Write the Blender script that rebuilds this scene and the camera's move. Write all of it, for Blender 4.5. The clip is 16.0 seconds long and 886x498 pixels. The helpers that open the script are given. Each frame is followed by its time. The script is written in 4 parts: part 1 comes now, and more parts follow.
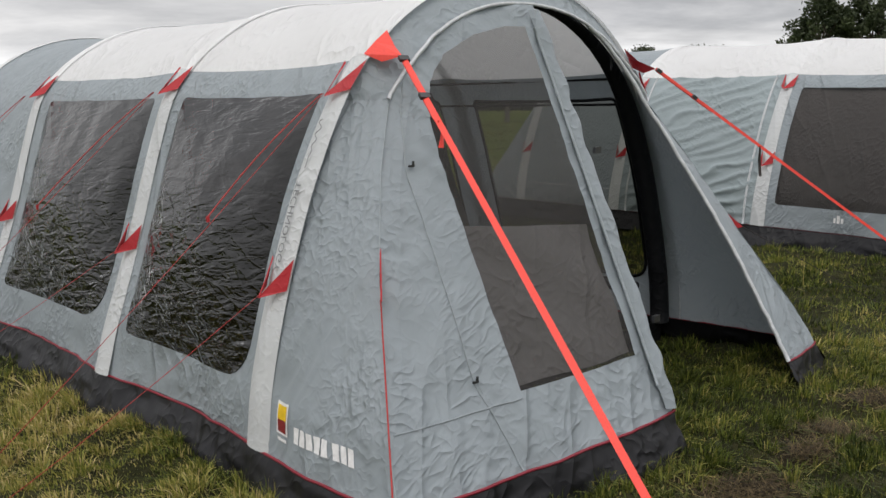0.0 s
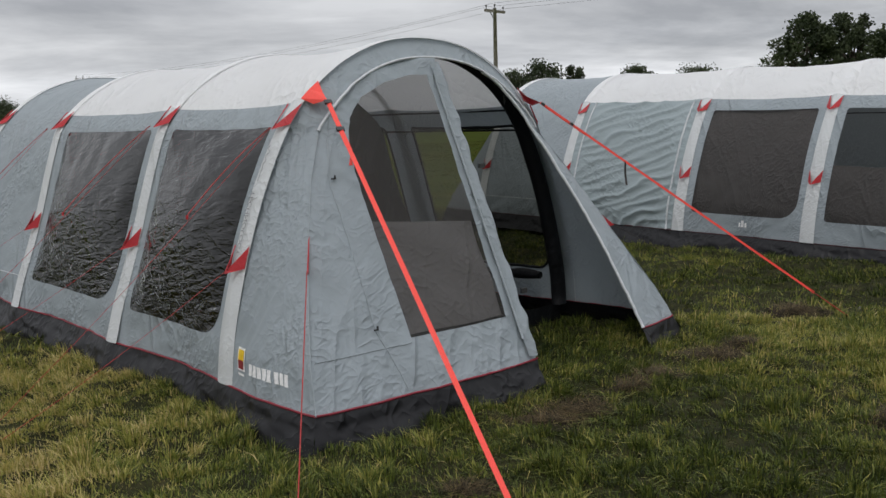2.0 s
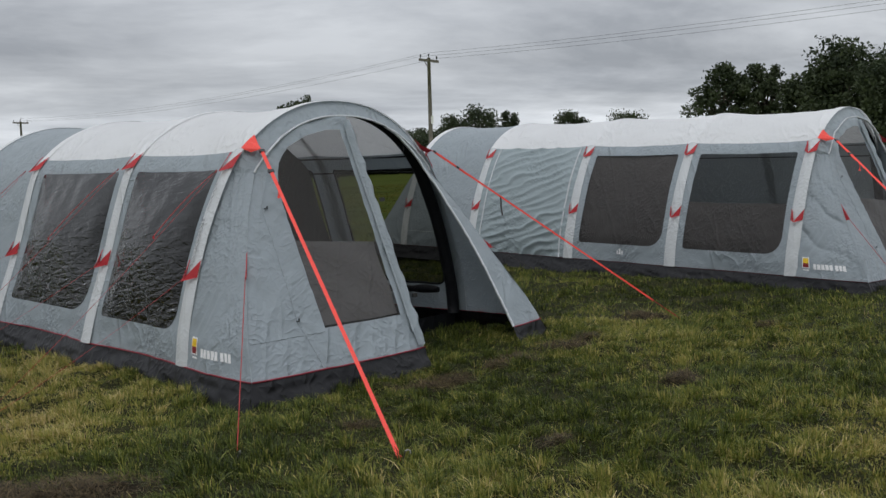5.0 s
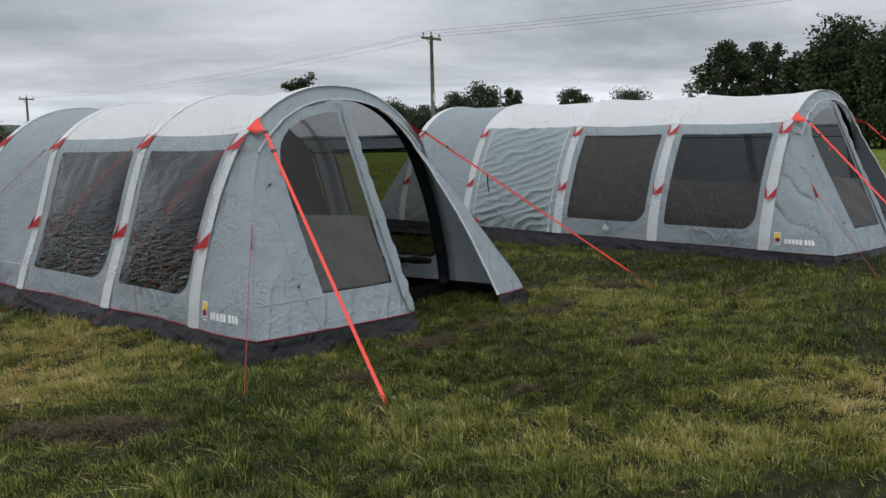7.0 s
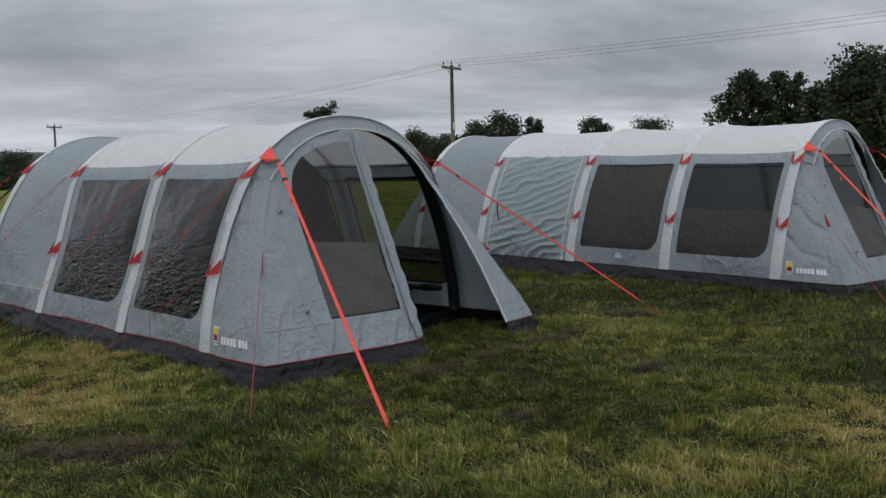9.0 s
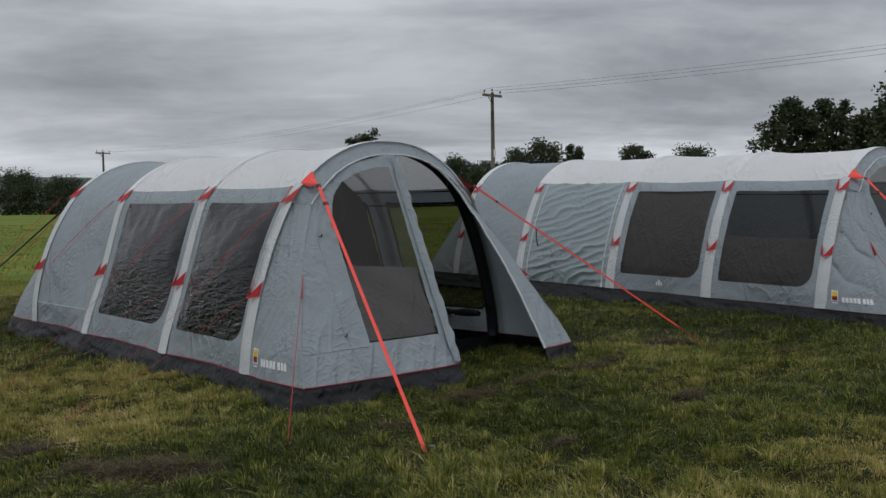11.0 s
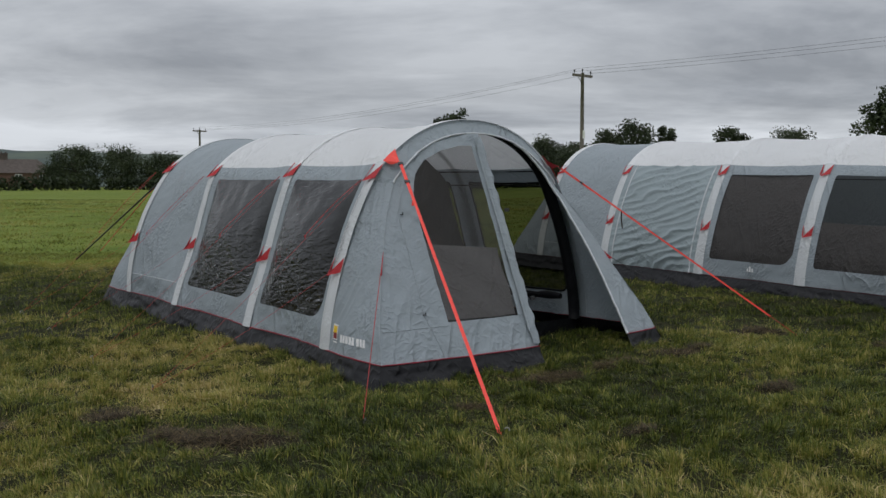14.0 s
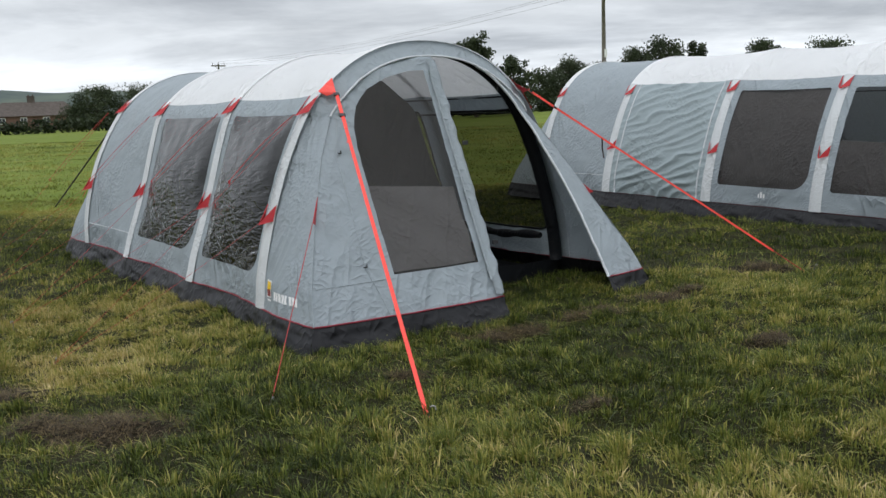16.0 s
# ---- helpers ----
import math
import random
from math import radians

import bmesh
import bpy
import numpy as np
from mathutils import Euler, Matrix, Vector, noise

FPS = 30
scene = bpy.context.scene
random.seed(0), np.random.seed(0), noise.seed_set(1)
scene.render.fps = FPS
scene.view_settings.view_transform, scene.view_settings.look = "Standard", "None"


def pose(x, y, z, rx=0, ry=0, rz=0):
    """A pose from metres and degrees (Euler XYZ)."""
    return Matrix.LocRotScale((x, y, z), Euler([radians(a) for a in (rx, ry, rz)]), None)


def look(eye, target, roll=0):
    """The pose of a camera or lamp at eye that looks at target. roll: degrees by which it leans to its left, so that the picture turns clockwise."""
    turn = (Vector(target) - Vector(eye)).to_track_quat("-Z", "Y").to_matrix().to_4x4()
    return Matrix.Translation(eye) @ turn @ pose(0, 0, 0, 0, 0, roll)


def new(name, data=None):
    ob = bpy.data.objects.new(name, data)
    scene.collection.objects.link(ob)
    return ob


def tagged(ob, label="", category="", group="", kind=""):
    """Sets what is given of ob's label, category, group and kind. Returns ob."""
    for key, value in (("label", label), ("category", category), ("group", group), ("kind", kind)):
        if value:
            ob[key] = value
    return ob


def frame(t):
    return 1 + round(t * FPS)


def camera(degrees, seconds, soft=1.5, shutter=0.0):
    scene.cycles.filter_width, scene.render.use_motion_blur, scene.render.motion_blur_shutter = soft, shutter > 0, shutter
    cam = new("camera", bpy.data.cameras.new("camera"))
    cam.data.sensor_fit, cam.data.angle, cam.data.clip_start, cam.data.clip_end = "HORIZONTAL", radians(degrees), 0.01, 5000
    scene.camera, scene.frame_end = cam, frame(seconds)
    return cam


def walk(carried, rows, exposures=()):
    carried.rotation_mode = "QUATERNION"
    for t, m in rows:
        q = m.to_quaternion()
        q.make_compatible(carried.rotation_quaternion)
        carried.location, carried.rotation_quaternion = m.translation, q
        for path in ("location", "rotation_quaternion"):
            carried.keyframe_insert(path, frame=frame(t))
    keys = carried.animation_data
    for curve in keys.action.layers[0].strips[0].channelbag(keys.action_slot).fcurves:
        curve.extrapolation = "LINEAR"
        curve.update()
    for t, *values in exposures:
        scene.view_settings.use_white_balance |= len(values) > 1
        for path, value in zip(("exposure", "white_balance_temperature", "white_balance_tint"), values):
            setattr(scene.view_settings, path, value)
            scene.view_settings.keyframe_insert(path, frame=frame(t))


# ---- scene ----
cam = camera(53.7, 16.0)
PATH = [
    (0, (0.121, -0.205, 1.458), (0.332, 1.761, 1.158), -0.8),
    (0.5, (0.18, -0.566, 1.481), (0.426, 1.392, 1.154), -2.1),
    (1, (0.218, -0.923, 1.508), (0.515, 1.029, 1.188), -1.9),
    (1.5, (0.374, -1.265, 1.482), (0.596, 0.705, 1.218), -1.3),
    (2, (0.459, -1.608, 1.485), (0.664, 0.365, 1.228), -1.5),
    (2.5, (0.491, -1.933, 1.496), (0.692, 0.038, 1.224), -2.4),
    (3, (0.608, -2.232, 1.457), (0.81, -0.258, 1.206), -2.3),
    (3.5, (0.603, -2.544, 1.494), (0.807, -0.572, 1.229), -1.5),
    (4, (0.523, -2.721, 1.464), (0.768, -0.748, 1.251), -2.1),
    (4.5, (0.533, -2.911, 1.476), (0.844, -0.944, 1.293), -1.7),
    (4.7, (0.549, -3.036, 1.456), (0.882, -1.07, 1.296), -1.5),
    (6.8, (0.536, -3.817, 1.477), (0.882, -1.859, 1.26), -1.5),
    (7, (0.575, -3.85, 1.475), (0.901, -1.889, 1.26), -1.4),
    (7.5, (0.639, -3.975, 1.481), (0.927, -2.006, 1.282), -1.4),
    (8, (0.683, -3.945, 1.47), (0.949, -1.969, 1.318), -1.5),
    (8.2, (0.677, -3.958, 1.478), (0.957, -1.983, 1.334), -1.5),
    (10.3, (0.663, -3.966, 1.466), (0.935, -1.992, 1.301), -0.9),
    (10.5, (0.658, -3.922, 1.461), (0.927, -1.947, 1.302), -0.9),
    (11, (0.675, -3.984, 1.463), (0.867, -1.996, 1.375), -0.9),
    (11.5, (0.681, -3.99, 1.469), (0.837, -1.996, 1.442), -0.2),
    (12, (0.681, -3.978, 1.465), (0.838, -1.984, 1.447), 0.1),
    (12.5, (0.694, -4.037, 1.444), (0.83, -2.042, 1.401), 0.5),
    (13, (0.705, -3.959, 1.451), (0.777, -1.962, 1.376), 0.4),
    (13.5, (0.705, -3.953, 1.45), (0.74, -1.956, 1.347), 0.2),
    (14, (0.725, -3.925, 1.451), (0.72, -1.929, 1.321), -0.0),
    (14.5, (0.765, -3.826, 1.441), (0.74, -1.832, 1.285), -1.4),
    (15, (0.853, -3.462, 1.431), (0.836, -1.47, 1.252), -2.3),
    (15.5, (1.119, -3.285, 1.447), (1.097, -1.301, 1.196), -3.0),
    (16, (1.355, -3.042, 1.478), (1.27, -1.065, 1.185), -2.2),
]
walk(cam, [(t, look(eye, target, roll)) for t, eye, target, roll in PATH],
    [(0.0, 0.3, 6900, 12), (0.5, 0.40, 6850, 12), (1.0, 0.35, 6700, 11), (1.5, -0.06, 6600, 11), (2.0, 0.05, 6650, 11), (2.5, 0.10, 6700, 11), (3.0, 0.0, 6600, 10), (3.5, 0.3, 6550, 10), (4.0, -0.22, 6450, 10), (4.5, -0.15, 6450, 10), (7.0, 0.03, 6400, 9), (7.5, 0.05, 6350, 9),
     (8.0, -0.42, 6300, 9), (10.5, -0.12, 6450, 10), (11.0, -0.42, 6400, 10), (11.5, -0.55, 6400, 10), (12.0, -0.52, 6400, 10), (12.5, -0.3, 6400, 10), (13.0, -0.25, 6400, 10), (14.0, -0.28, 6400, 10), (14.5, -0.05, 6400, 9), (15.0, -0.05, 6400, 9), (15.5, 0.23, 6400, 9), (16.0, 0.33, 6400, 9)])

# ---- world and light ----
SUN_EL, SUN_AZ = radians(52), radians(200)
world = bpy.data.worlds.new("overcast_sky")
scene.world = world
world.use_nodes = True
wt = world.node_tree
wt.nodes.clear()


def wn(kind, **props):
    n = wt.nodes.new(kind)
    for k, v in props.items():
        n.inputs[k.replace("_", " ")].default_value = v
    return n


w_coord = wt.nodes.new("ShaderNodeTexCoord")
w_sky = wt.nodes.new("ShaderNodeTexSky")
w_sky.sky_type, w_sky.sun_disc, w_sky.sun_elevation, w_sky.sun_rotation = "NISHITA", False, SUN_EL, SUN_AZ
# cloud layers seen in perspective: the direction divided by its height
w_sep = wt.nodes.new("ShaderNodeSeparateXYZ")
wt.links.new(w_coord.outputs["Generated"], w_sep.inputs[0])
w_h = wt.nodes.new("ShaderNodeMath")
w_h.operation, w_h.inputs[1].default_value = "MAXIMUM", 0.0
w_h2 = wt.nodes.new("ShaderNodeMath")
w_h2.operation, w_h2.inputs[1].default_value = "ADD", 0.15
wt.links.new(w_sep.outputs["Z"], w_h.inputs[0])
wt.links.new(w_h.outputs[0], w_h2.inputs[0])
w_div = wt.nodes.new("ShaderNodeVectorMath")
w_div.operation = "DIVIDE"
w_comb = wt.nodes.new("ShaderNodeCombineXYZ")
for i in range(3):
    wt.links.new(w_h2.outputs[0], w_comb.inputs[i])
wt.links.new(w_coord.outputs["Generated"], w_div.inputs[0])
wt.links.new(w_comb.outputs[0], w_div.inputs[1])
w_map = wt.nodes.new("ShaderNodeMapping")
w_map.inputs["Scale"].default_value = (0.42, 0.62, 0.0)
w_map.inputs["Location"].default_value = (3.1, 0.4, 0.0)
wt.links.new(w_div.outputs[0], w_map.inputs[0])
w_noise = wn("ShaderNodeTexNoise", Scale=1.5, Detail=7.0, Roughness=0.58, Distortion=0.3)
wt.links.new(w_map.outputs[0], w_noise.inputs["Vector"])
w_ramp = wt.nodes.new("ShaderNodeValToRGB")
w_ramp.color_ramp.elements[0].position, w_ramp.color_ramp.elements[0].color = 0.36, (0.44, 0.465, 0.505, 1)
w_ramp.color_ramp.elements[1].position, w_ramp.color_ramp.elements[1].color = 0.60, (0.78, 0.81, 0.85, 1)
wt.links.new(w_noise.outputs["Fac"], w_ramp.inputs["Fac"])
# overcast brightens towards the zenith
w_zen = wt.nodes.new("ShaderNodeMapRange")
w_zen.inputs["From Min"].default_value, w_zen.inputs["From Max"].default_value = 0.1, 0.9
w_zen.inputs["To Min"].default_value, w_zen.inputs["To Max"].default_value = 1.0, 1.7
wt.links.new(w_h.outputs[0], w_zen.inputs["Value"])
# layers low down: a pale gap under a darker cloud base, their edges ragged
w_map2 = wt.nodes.new("ShaderNodeMapping")
w_map2.inputs["Scale"].default_value = (2.2, 2.2, 16.0)
wt.links.new(w_coord.outputs["Generated"], w_map2.inputs[0])
w_rag = wn("ShaderNodeTexNoise", Scale=1.6, Detail=7.0, Roughness=0.6, Distortion=0.4)
wt.links.new(w_map2.outputs[0], w_rag.inputs["Vector"])
w_shift = wt.nodes.new("ShaderNodeMath")
w_shift.operation, w_shift.inputs[1].default_value, w_shift.inputs[2].default_value = "MULTIPLY_ADD", 0.13, -0.065
wt.links.new(w_rag.outputs["Fac"], w_shift.inputs[0])
w_lev = wt.nodes.new("ShaderNodeMath")
w_lev.operation = "ADD"
wt.links.new(w_h.outputs[0], w_lev.inputs[0])
wt.links.new(w_shift.outputs[0], w_lev.inputs[1])
w_low = wt.nodes.new("ShaderNodeValToRGB")
for p, v in ((0.018, 1.12), (0.03, 1.20), (0.062, 1.26), (0.085, 1.05), (0.12, 0.88), (0.18, 0.96), (0.28, 1.05)):
    e = w_low.color_ramp.elements.new(p)
    e.color = (v, v, v, 1)
w_low.color_ramp.elements[0].color = (1.10, 1.10, 1.10, 1)
w_low.color_ramp.elements[-1].color = (1, 1, 1, 1)
wt.links.new(w_lev.outputs[0], w_low.inputs["Fac"])
w_both = wt.nodes.new("ShaderNodeMath")
w_both.operation = "MULTIPLY"
wt.links.new(w_zen.outputs[0], w_both.inputs[0])
wt.links.new(w_low.outputs[0], w_both.inputs[1])
w_gain = wt.nodes.new("ShaderNodeVectorMath")
w_gain.operation = "SCALE"
wt.links.new(w_ramp.outputs["Color"], w_gain.inputs[0])
wt.links.new(w_both.outputs[0], w_gain.inputs["Scale"])
w_bg = wt.nodes.new("ShaderNodeBackground")
w_bg.inputs["Strength"].default_value = 0.90
w_bg2 = wt.nodes.new("ShaderNodeBackground")
w_bg2.inputs["Strength"].default_value = 0.06
w_mix = wt.nodes.new("ShaderNodeMixShader")
w_mix.inputs["Fac"].default_value = 0.06
w_out = wt.nodes.new("ShaderNodeOutputWorld")
wt.links.new(w_gain.outputs[0], w_bg.inputs["Color"])
wt.links.new(w_sky.outputs[0], w_bg2.inputs["Color"])
wt.links.new(w_bg.outputs[0], w_mix.inputs[1])
wt.links.new(w_bg2.outputs[0], w_mix.inputs[2])
wt.links.new(w_mix.outputs[0], w_out.inputs["Surface"])

sun_data = bpy.data.lights.new("sun", "SUN")
sun_data.energy, sun_data.angle, sun_data.color = 0.6, radians(25), (1.0, 0.97, 0.93)
sun = new("sun", sun_data)
sun.matrix_world = look((0, 0, 30), (0 - 30 * math.sin(SUN_AZ) / math.tan(SUN_EL), 0 - 30 * math.cos(SUN_AZ) / math.tan(SUN_EL), 0))


# ---- materials ----
class Nodes:
    """A node material with a few short cuts."""

    def __init__(self, name):
        self.m = bpy.data.materials.new(name)
        self.m.use_nodes = True
        self.t = self.m.node_tree
        self.t.nodes.clear()
        self.out = self.t.nodes.new("ShaderNodeOutputMaterial")
        self.co = self.t.nodes.new("ShaderNodeTexCoord").outputs["Object"]

    def n(self, kind, **props):
        node = self.t.nodes.new(kind)
        for k, v in props.items():
            node.inputs[k.replace("_", " ")].default_value = v
        return node

    def link(self, a, b):
        self.t.links.new(a, b)

    def noise(self, scale, detail=3.0, rough=0.55, stretch=(1, 1, 1), distort=0.0, turn=(0, 0, 0)):
        turned = self.n("ShaderNodeMapping")
        turned.inputs["Rotation"].default_value = turn
        self.link(self.co, turned.inputs[0])
        mp = self.n("ShaderNodeMapping")
        mp.inputs["Scale"].default_value = stretch
        self.link(turned.outputs[0], mp.inputs[0])
        tx = self.n("ShaderNodeTexNoise", Scale=scale, Detail=detail, Roughness=rough, Distortion=distort)
        self.link(mp.outputs[0], tx.inputs["Vector"])
        return tx.outputs["Fac"]

    def ramp(self, fac, stops):
        r = self.n("ShaderNodeValToRGB")
        while len(r.color_ramp.elements) < len(stops):
            r.color_ramp.elements.new(0.5)
        for e, (p, c) in zip(r.color_ramp.elements, stops):
            e.position, e.color = p, (*c, 1)
        self.link(fac, r.inputs["Fac"])
        return r.outputs["Color"]

    def math(self, op, a, b=None):
        m = self.n("ShaderNodeMath")
        m.operation = op
        for i, x in enumerate((a, b)):
            if x is None:
                continue
            if isinstance(x, (int, float)):
                m.inputs[i].default_value = x
            else:
                self.link(x, m.inputs[i])
        return m.outputs[0]

    def ridge(self, fac):
        """Creases: high where the noise crosses its middle."""
        return self.math("SUBTRACT", 0.5, self.math("ABSOLUTE", self.math("SUBTRACT", fac, 0.5)))

    def crease(self, fac, sharp):
        """Thin raised lines where the noise crosses its middle."""
        d = self.math("MULTIPLY", self.math("ABSOLUTE", self.math("SUBTRACT", fac, 0.5)), sharp)
        r = self.math("SUBTRACT", 1.0, self.math("MINIMUM", d, 1.0))
        return self.math("MULTIPLY", r, r)

    def bump(self, height, strength, distance, normal=None):
        b = self.n("ShaderNodeBump", Strength=strength, Distance=distance)
        self.link(height, b.inputs["Height"])
        if normal is not None:
            self.link(normal, b.inputs["Normal"])
        return b.outputs["Normal"]

    def principled(self, color, rough=0.6, metallic=0.0, normal=None, spec=0.5):
        p = self.n("ShaderNodeBsdfPrincipled", Roughness=rough, Metallic=metallic)
        p.inputs["Specular IOR Level"].default_value = spec
        if isinstance(color, tuple):
            p.inputs["Base Color"].default_value = (*color, 1)
        else:
            self.link(color, p.inputs["Base Color"])
        if normal is not None:
            self.link(normal, p.inputs["Normal"])
        return p.outputs[0]

    def mix(self, fac, a, b):
        m = self.n("ShaderNodeMixShader")
        if isinstance(fac, float):
            m.inputs[0].default_value = fac
        else:
            self.link(fac, m.inputs[0])
        self.link(a, m.inputs[1])
        self.link(b, m.inputs[2])
        return m.outputs[0]

    def done(self, shader):
        self.link(shader, self.out.inputs["Surface"])
        return self.m


def tint(c, k):
    return tuple(min(1.0, x * k) for x in c)


def cloth(name, color, let_through=0.22, rough=0.5, crease=0.5, spec=0.4, folds=((7.0, 24), (15.0, -38), (26.0, 62))):
    """Coated polyester: thin pulled creases in a few directions, slack here and taut there, fine weave, some light let through."""
    s = Nodes(name)
    col = s.ramp(s.noise(1.3, 3.0), [(0.3, tint(color, 0.965)), (0.7, tint(color, 1.03))])
    nrm = s.bump(s.noise(3.2, 2.0, 0.5), min(1.0, crease), 0.035)
    for k, (scale, lean_deg) in enumerate(folds):
        f = s.noise(scale, 1.0, 0.4, (1, 1, 0.11), 0.25, (radians(lean_deg), radians(-lean_deg), 0.0))
        line = s.crease(f, 4.2)
        slack = s.n("ShaderNodeMapRange")
        slack.inputs["From Min"].default_value, slack.inputs["From Max"].default_value = 0.40, 0.62
        slack.inputs["To Min"].default_value = 0.08
        s.link(s.noise(1.5 + 0.7 * k, 2.0), slack.inputs["Value"])
        nrm = s.bump(s.math("MULTIPLY", line, slack.outputs[0]), min(1.0, crease * 1.4), 0.125 / scale, nrm)
    nrm = s.bump(s.noise(420.0, 1.0), 0.05, 0.002, nrm)
    pr = s.principled(col, rough, 0.0, nrm, spec)
    if let_through <= 0:
        return s.done(pr)
    tr = s.n("ShaderNodeBsdfTranslucent")
    s.link(col, tr.inputs["Color"])
    s.link(nrm, tr.inputs["Normal"])
    return s.done(s.mix(let_through, pr, tr.outputs[0]))


def film(name, seen=(0.06, 0.06, 0.059), gloss=0.06, ripple=1.0, ior=1.5, sheen=1.0):
    """Window film of a given tint: glossy, crumpled into short level ripples, slacker towards its foot."""
    s = Nodes(name)
    slack = s.n("ShaderNodeMapRange")
    sep = s.n("ShaderNodeSeparateXYZ")
    s.link(s.co, sep.inputs[0])
    s.link(sep.outputs["Z"], slack.inputs["Value"])
    slack.inputs["From Min"].default_value, slack.inputs["From Max"].default_value = 0.60, 1.25
    slack.inputs["To Min"].default_value, slack.inputs["To Max"].default_value = 1.0, 0.22
    rip = s.math("MULTIPLY", s.noise(17.0, 3.0, 0.55, (1, 0.40, 1.6), 0.7, (radians(8), 0.0, 0.0)), slack.outputs[0])
    rip2 = s.math("MULTIPLY", s.crease(s.noise(9.0, 2.0, 0.5, (1, 0.35, 1.0), 0.6, (radians(-32), 0.0, 0.0)), 7.0), slack.outputs[0])
    nrm = s.bump(s.noise(3.0, 1.0), min(1.0, 0.6 * ripple), 0.05)
    nrm = s.bump(rip, min(1.0, ripple), 0.030 * ripple, nrm)
    nrm = s.bump(rip2, min(1.0, 0.6 * ripple), 0.008, nrm)
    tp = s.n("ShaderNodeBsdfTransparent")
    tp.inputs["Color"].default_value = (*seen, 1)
    gl = s.n("ShaderNodeBsdfGlossy", Roughness=gloss)
    gl.inputs["Color"].default_value = (0.88, 0.88, 0.88, 1)
    s.link(nrm, gl.inputs["Normal"])
    fr = s.n("ShaderNodeFresnel", IOR=ior)
    s.link(nrm, fr.inputs["Normal"])
    return s.done(s.mix(s.math("MINIMUM", s.math("MULTIPLY", fr.outputs[0], sheen), 1.0), tp.outputs[0], gl.outputs[0]))


def net(name, color, open_share):
    """Fine insect net: dark threads, with part of the light passing between them."""
    s = Nodes(name)
    tp = s.n("ShaderNodeBsdfTransparent")
    creases = s.ridge(s.noise(5.0, 2.0, 0.5, (1, 1, 1), 0.8))
    pr = s.principled(s.ramp(s.noise(3.0), [(0.3, tint(color, 0.88)), (0.7, tint(color, 1.12))]), 0.7, 0.0, s.bump(creases, 0.6, 0.03), 0.25)
    return s.done(s.mix(open_share, pr, tp.outputs[0]))


def plain(name, color, rough=0.5, metallic=0.0, grain=40.0, vary=0.12, bump=0.2):
    s = Nodes(name)
    col = s.ramp(s.noise(grain, 4.0), [(0.3, tint(color, 1 - vary)), (0.7, tint(color, 1 + vary))])
    return s.done(s.principled(col, rough, metallic, s.bump(s.noise(grain * 3, 2.0), bump, 0.004)))


GREY = cloth("grey_tent_cloth", (0.318, 0.362, 0.391), 0.14, crease=0.54)
WHITE = cloth("white_roof_cloth", (0.89, 0.895, 0.90), 0.27, crease=0.42, spec=0.3, folds=((6.0, 70), (13.0, 80), (22.0, 62)))
SLEEVE = cloth("pale_sleeve_cloth", (0.60, 0.62, 0.63), 0.05, crease=0.42)
RIBBED = cloth("slack_grey_cloth", (0.33, 0.39, 0.41), 0.12, crease=0.45, folds=((9.0, 60), (20.0, 66)))
SKIRT = cloth("charcoal_mud_skirt", (0.0085, 0.0085, 0.0105), 0.0, 0.45, crease=0.45, spec=0.3, folds=((6.0, 30), (12.0, -35)))
BLACK = cloth("black_sleeve_cloth", (0.009, 0.010, 0.012), 0.0, 0.6, crease=0.4, spec=0.2)
INNER = cloth("dark_inner_cloth", (0.075, 0.072, 0.07), 0.08, crease=0.5)
CURTAIN = cloth("brown_grey_curtain", (0.140, 0.133, 0.132), 0.03, crease=0.5)
RED = cloth("red_reinforcement_cloth", (0.46, 0.022, 0.03), 0.05, 0.5, crease=0.3)
PIPING = plain("dark_red_piping", (0.24, 0.015, 0.03), 0.5)
DARKPIPING = plain("blackish_red_piping", (0.05, 0.010, 0.014), 0.5)
STRAP = plain("signal_red_webbing", (0.95, 0.075, 0.055), 0.55, grain=160.0)
DARKSTRAP = plain("dark_webbing", (0.03, 0.022, 0.02), 0.6, grain=160.0)
ROPE = plain("red_cord", (0.40, 0.03, 0.028), 0.6, grain=200.0)
# near windows: tint almost black, the shade of the inside put into it
FILM = film("darkened_window_film", (0.035, 0.035, 0.035), 0.03, 1.0, 1.5, 1.15)
FILMFAR = film("tinted_window_film", (0.27, 0.27, 0.25), 0.10, 0.3, 1.4, 0.5)
FILMDARK = film("dull_window_film", (0.66, 0.65, 0.64), 0.40, 0.2, 1.4, 0.5)
NET = net("dark_insect_net", (0.085, 0.080, 0.076), 0.64)
SEAM = plain("seam_tape", (0.32, 0.362, 0.385), 0.5)
HEM = plain("pale_hem_tape", (0.58, 0.60, 0.62), 0.5)
PLASTIC = plain("dark_plastic", (0.03, 0.03, 0.032), 0.35)
STEEL = plain("steel_peg", (0.32, 0.31, 0.30), 0.4, 0.9)
MARK_WHITE = plain("white_print", (0.80, 0.80, 0.80), 0.5)
MARK_YELLOW = plain("yellow_print", (0.80, 0.52, 0.02), 0.5)
MARK_RED = plain("maroon_print", (0.22, 0.012, 0.015), 0.5)
MARK_GREY = plain("grey_print", (0.27, 0.28, 0.29), 0.5)
POLEWOOD = plain("weathered_pole_wood", (0.15, 0.135, 0.115), 0.85, grain=6.0, vary=0.3)
WIRE = plain("dark_wire", (0.10, 0.10, 0.11), 0.6)
BARK = plain("tree_bark", (0.075, 0.06, 0.045), 0.9, grain=8.0, vary=0.35)
BRICK = plain("red_brick", (0.13, 0.075, 0.058), 0.9, grain=3.0, vary=0.2)
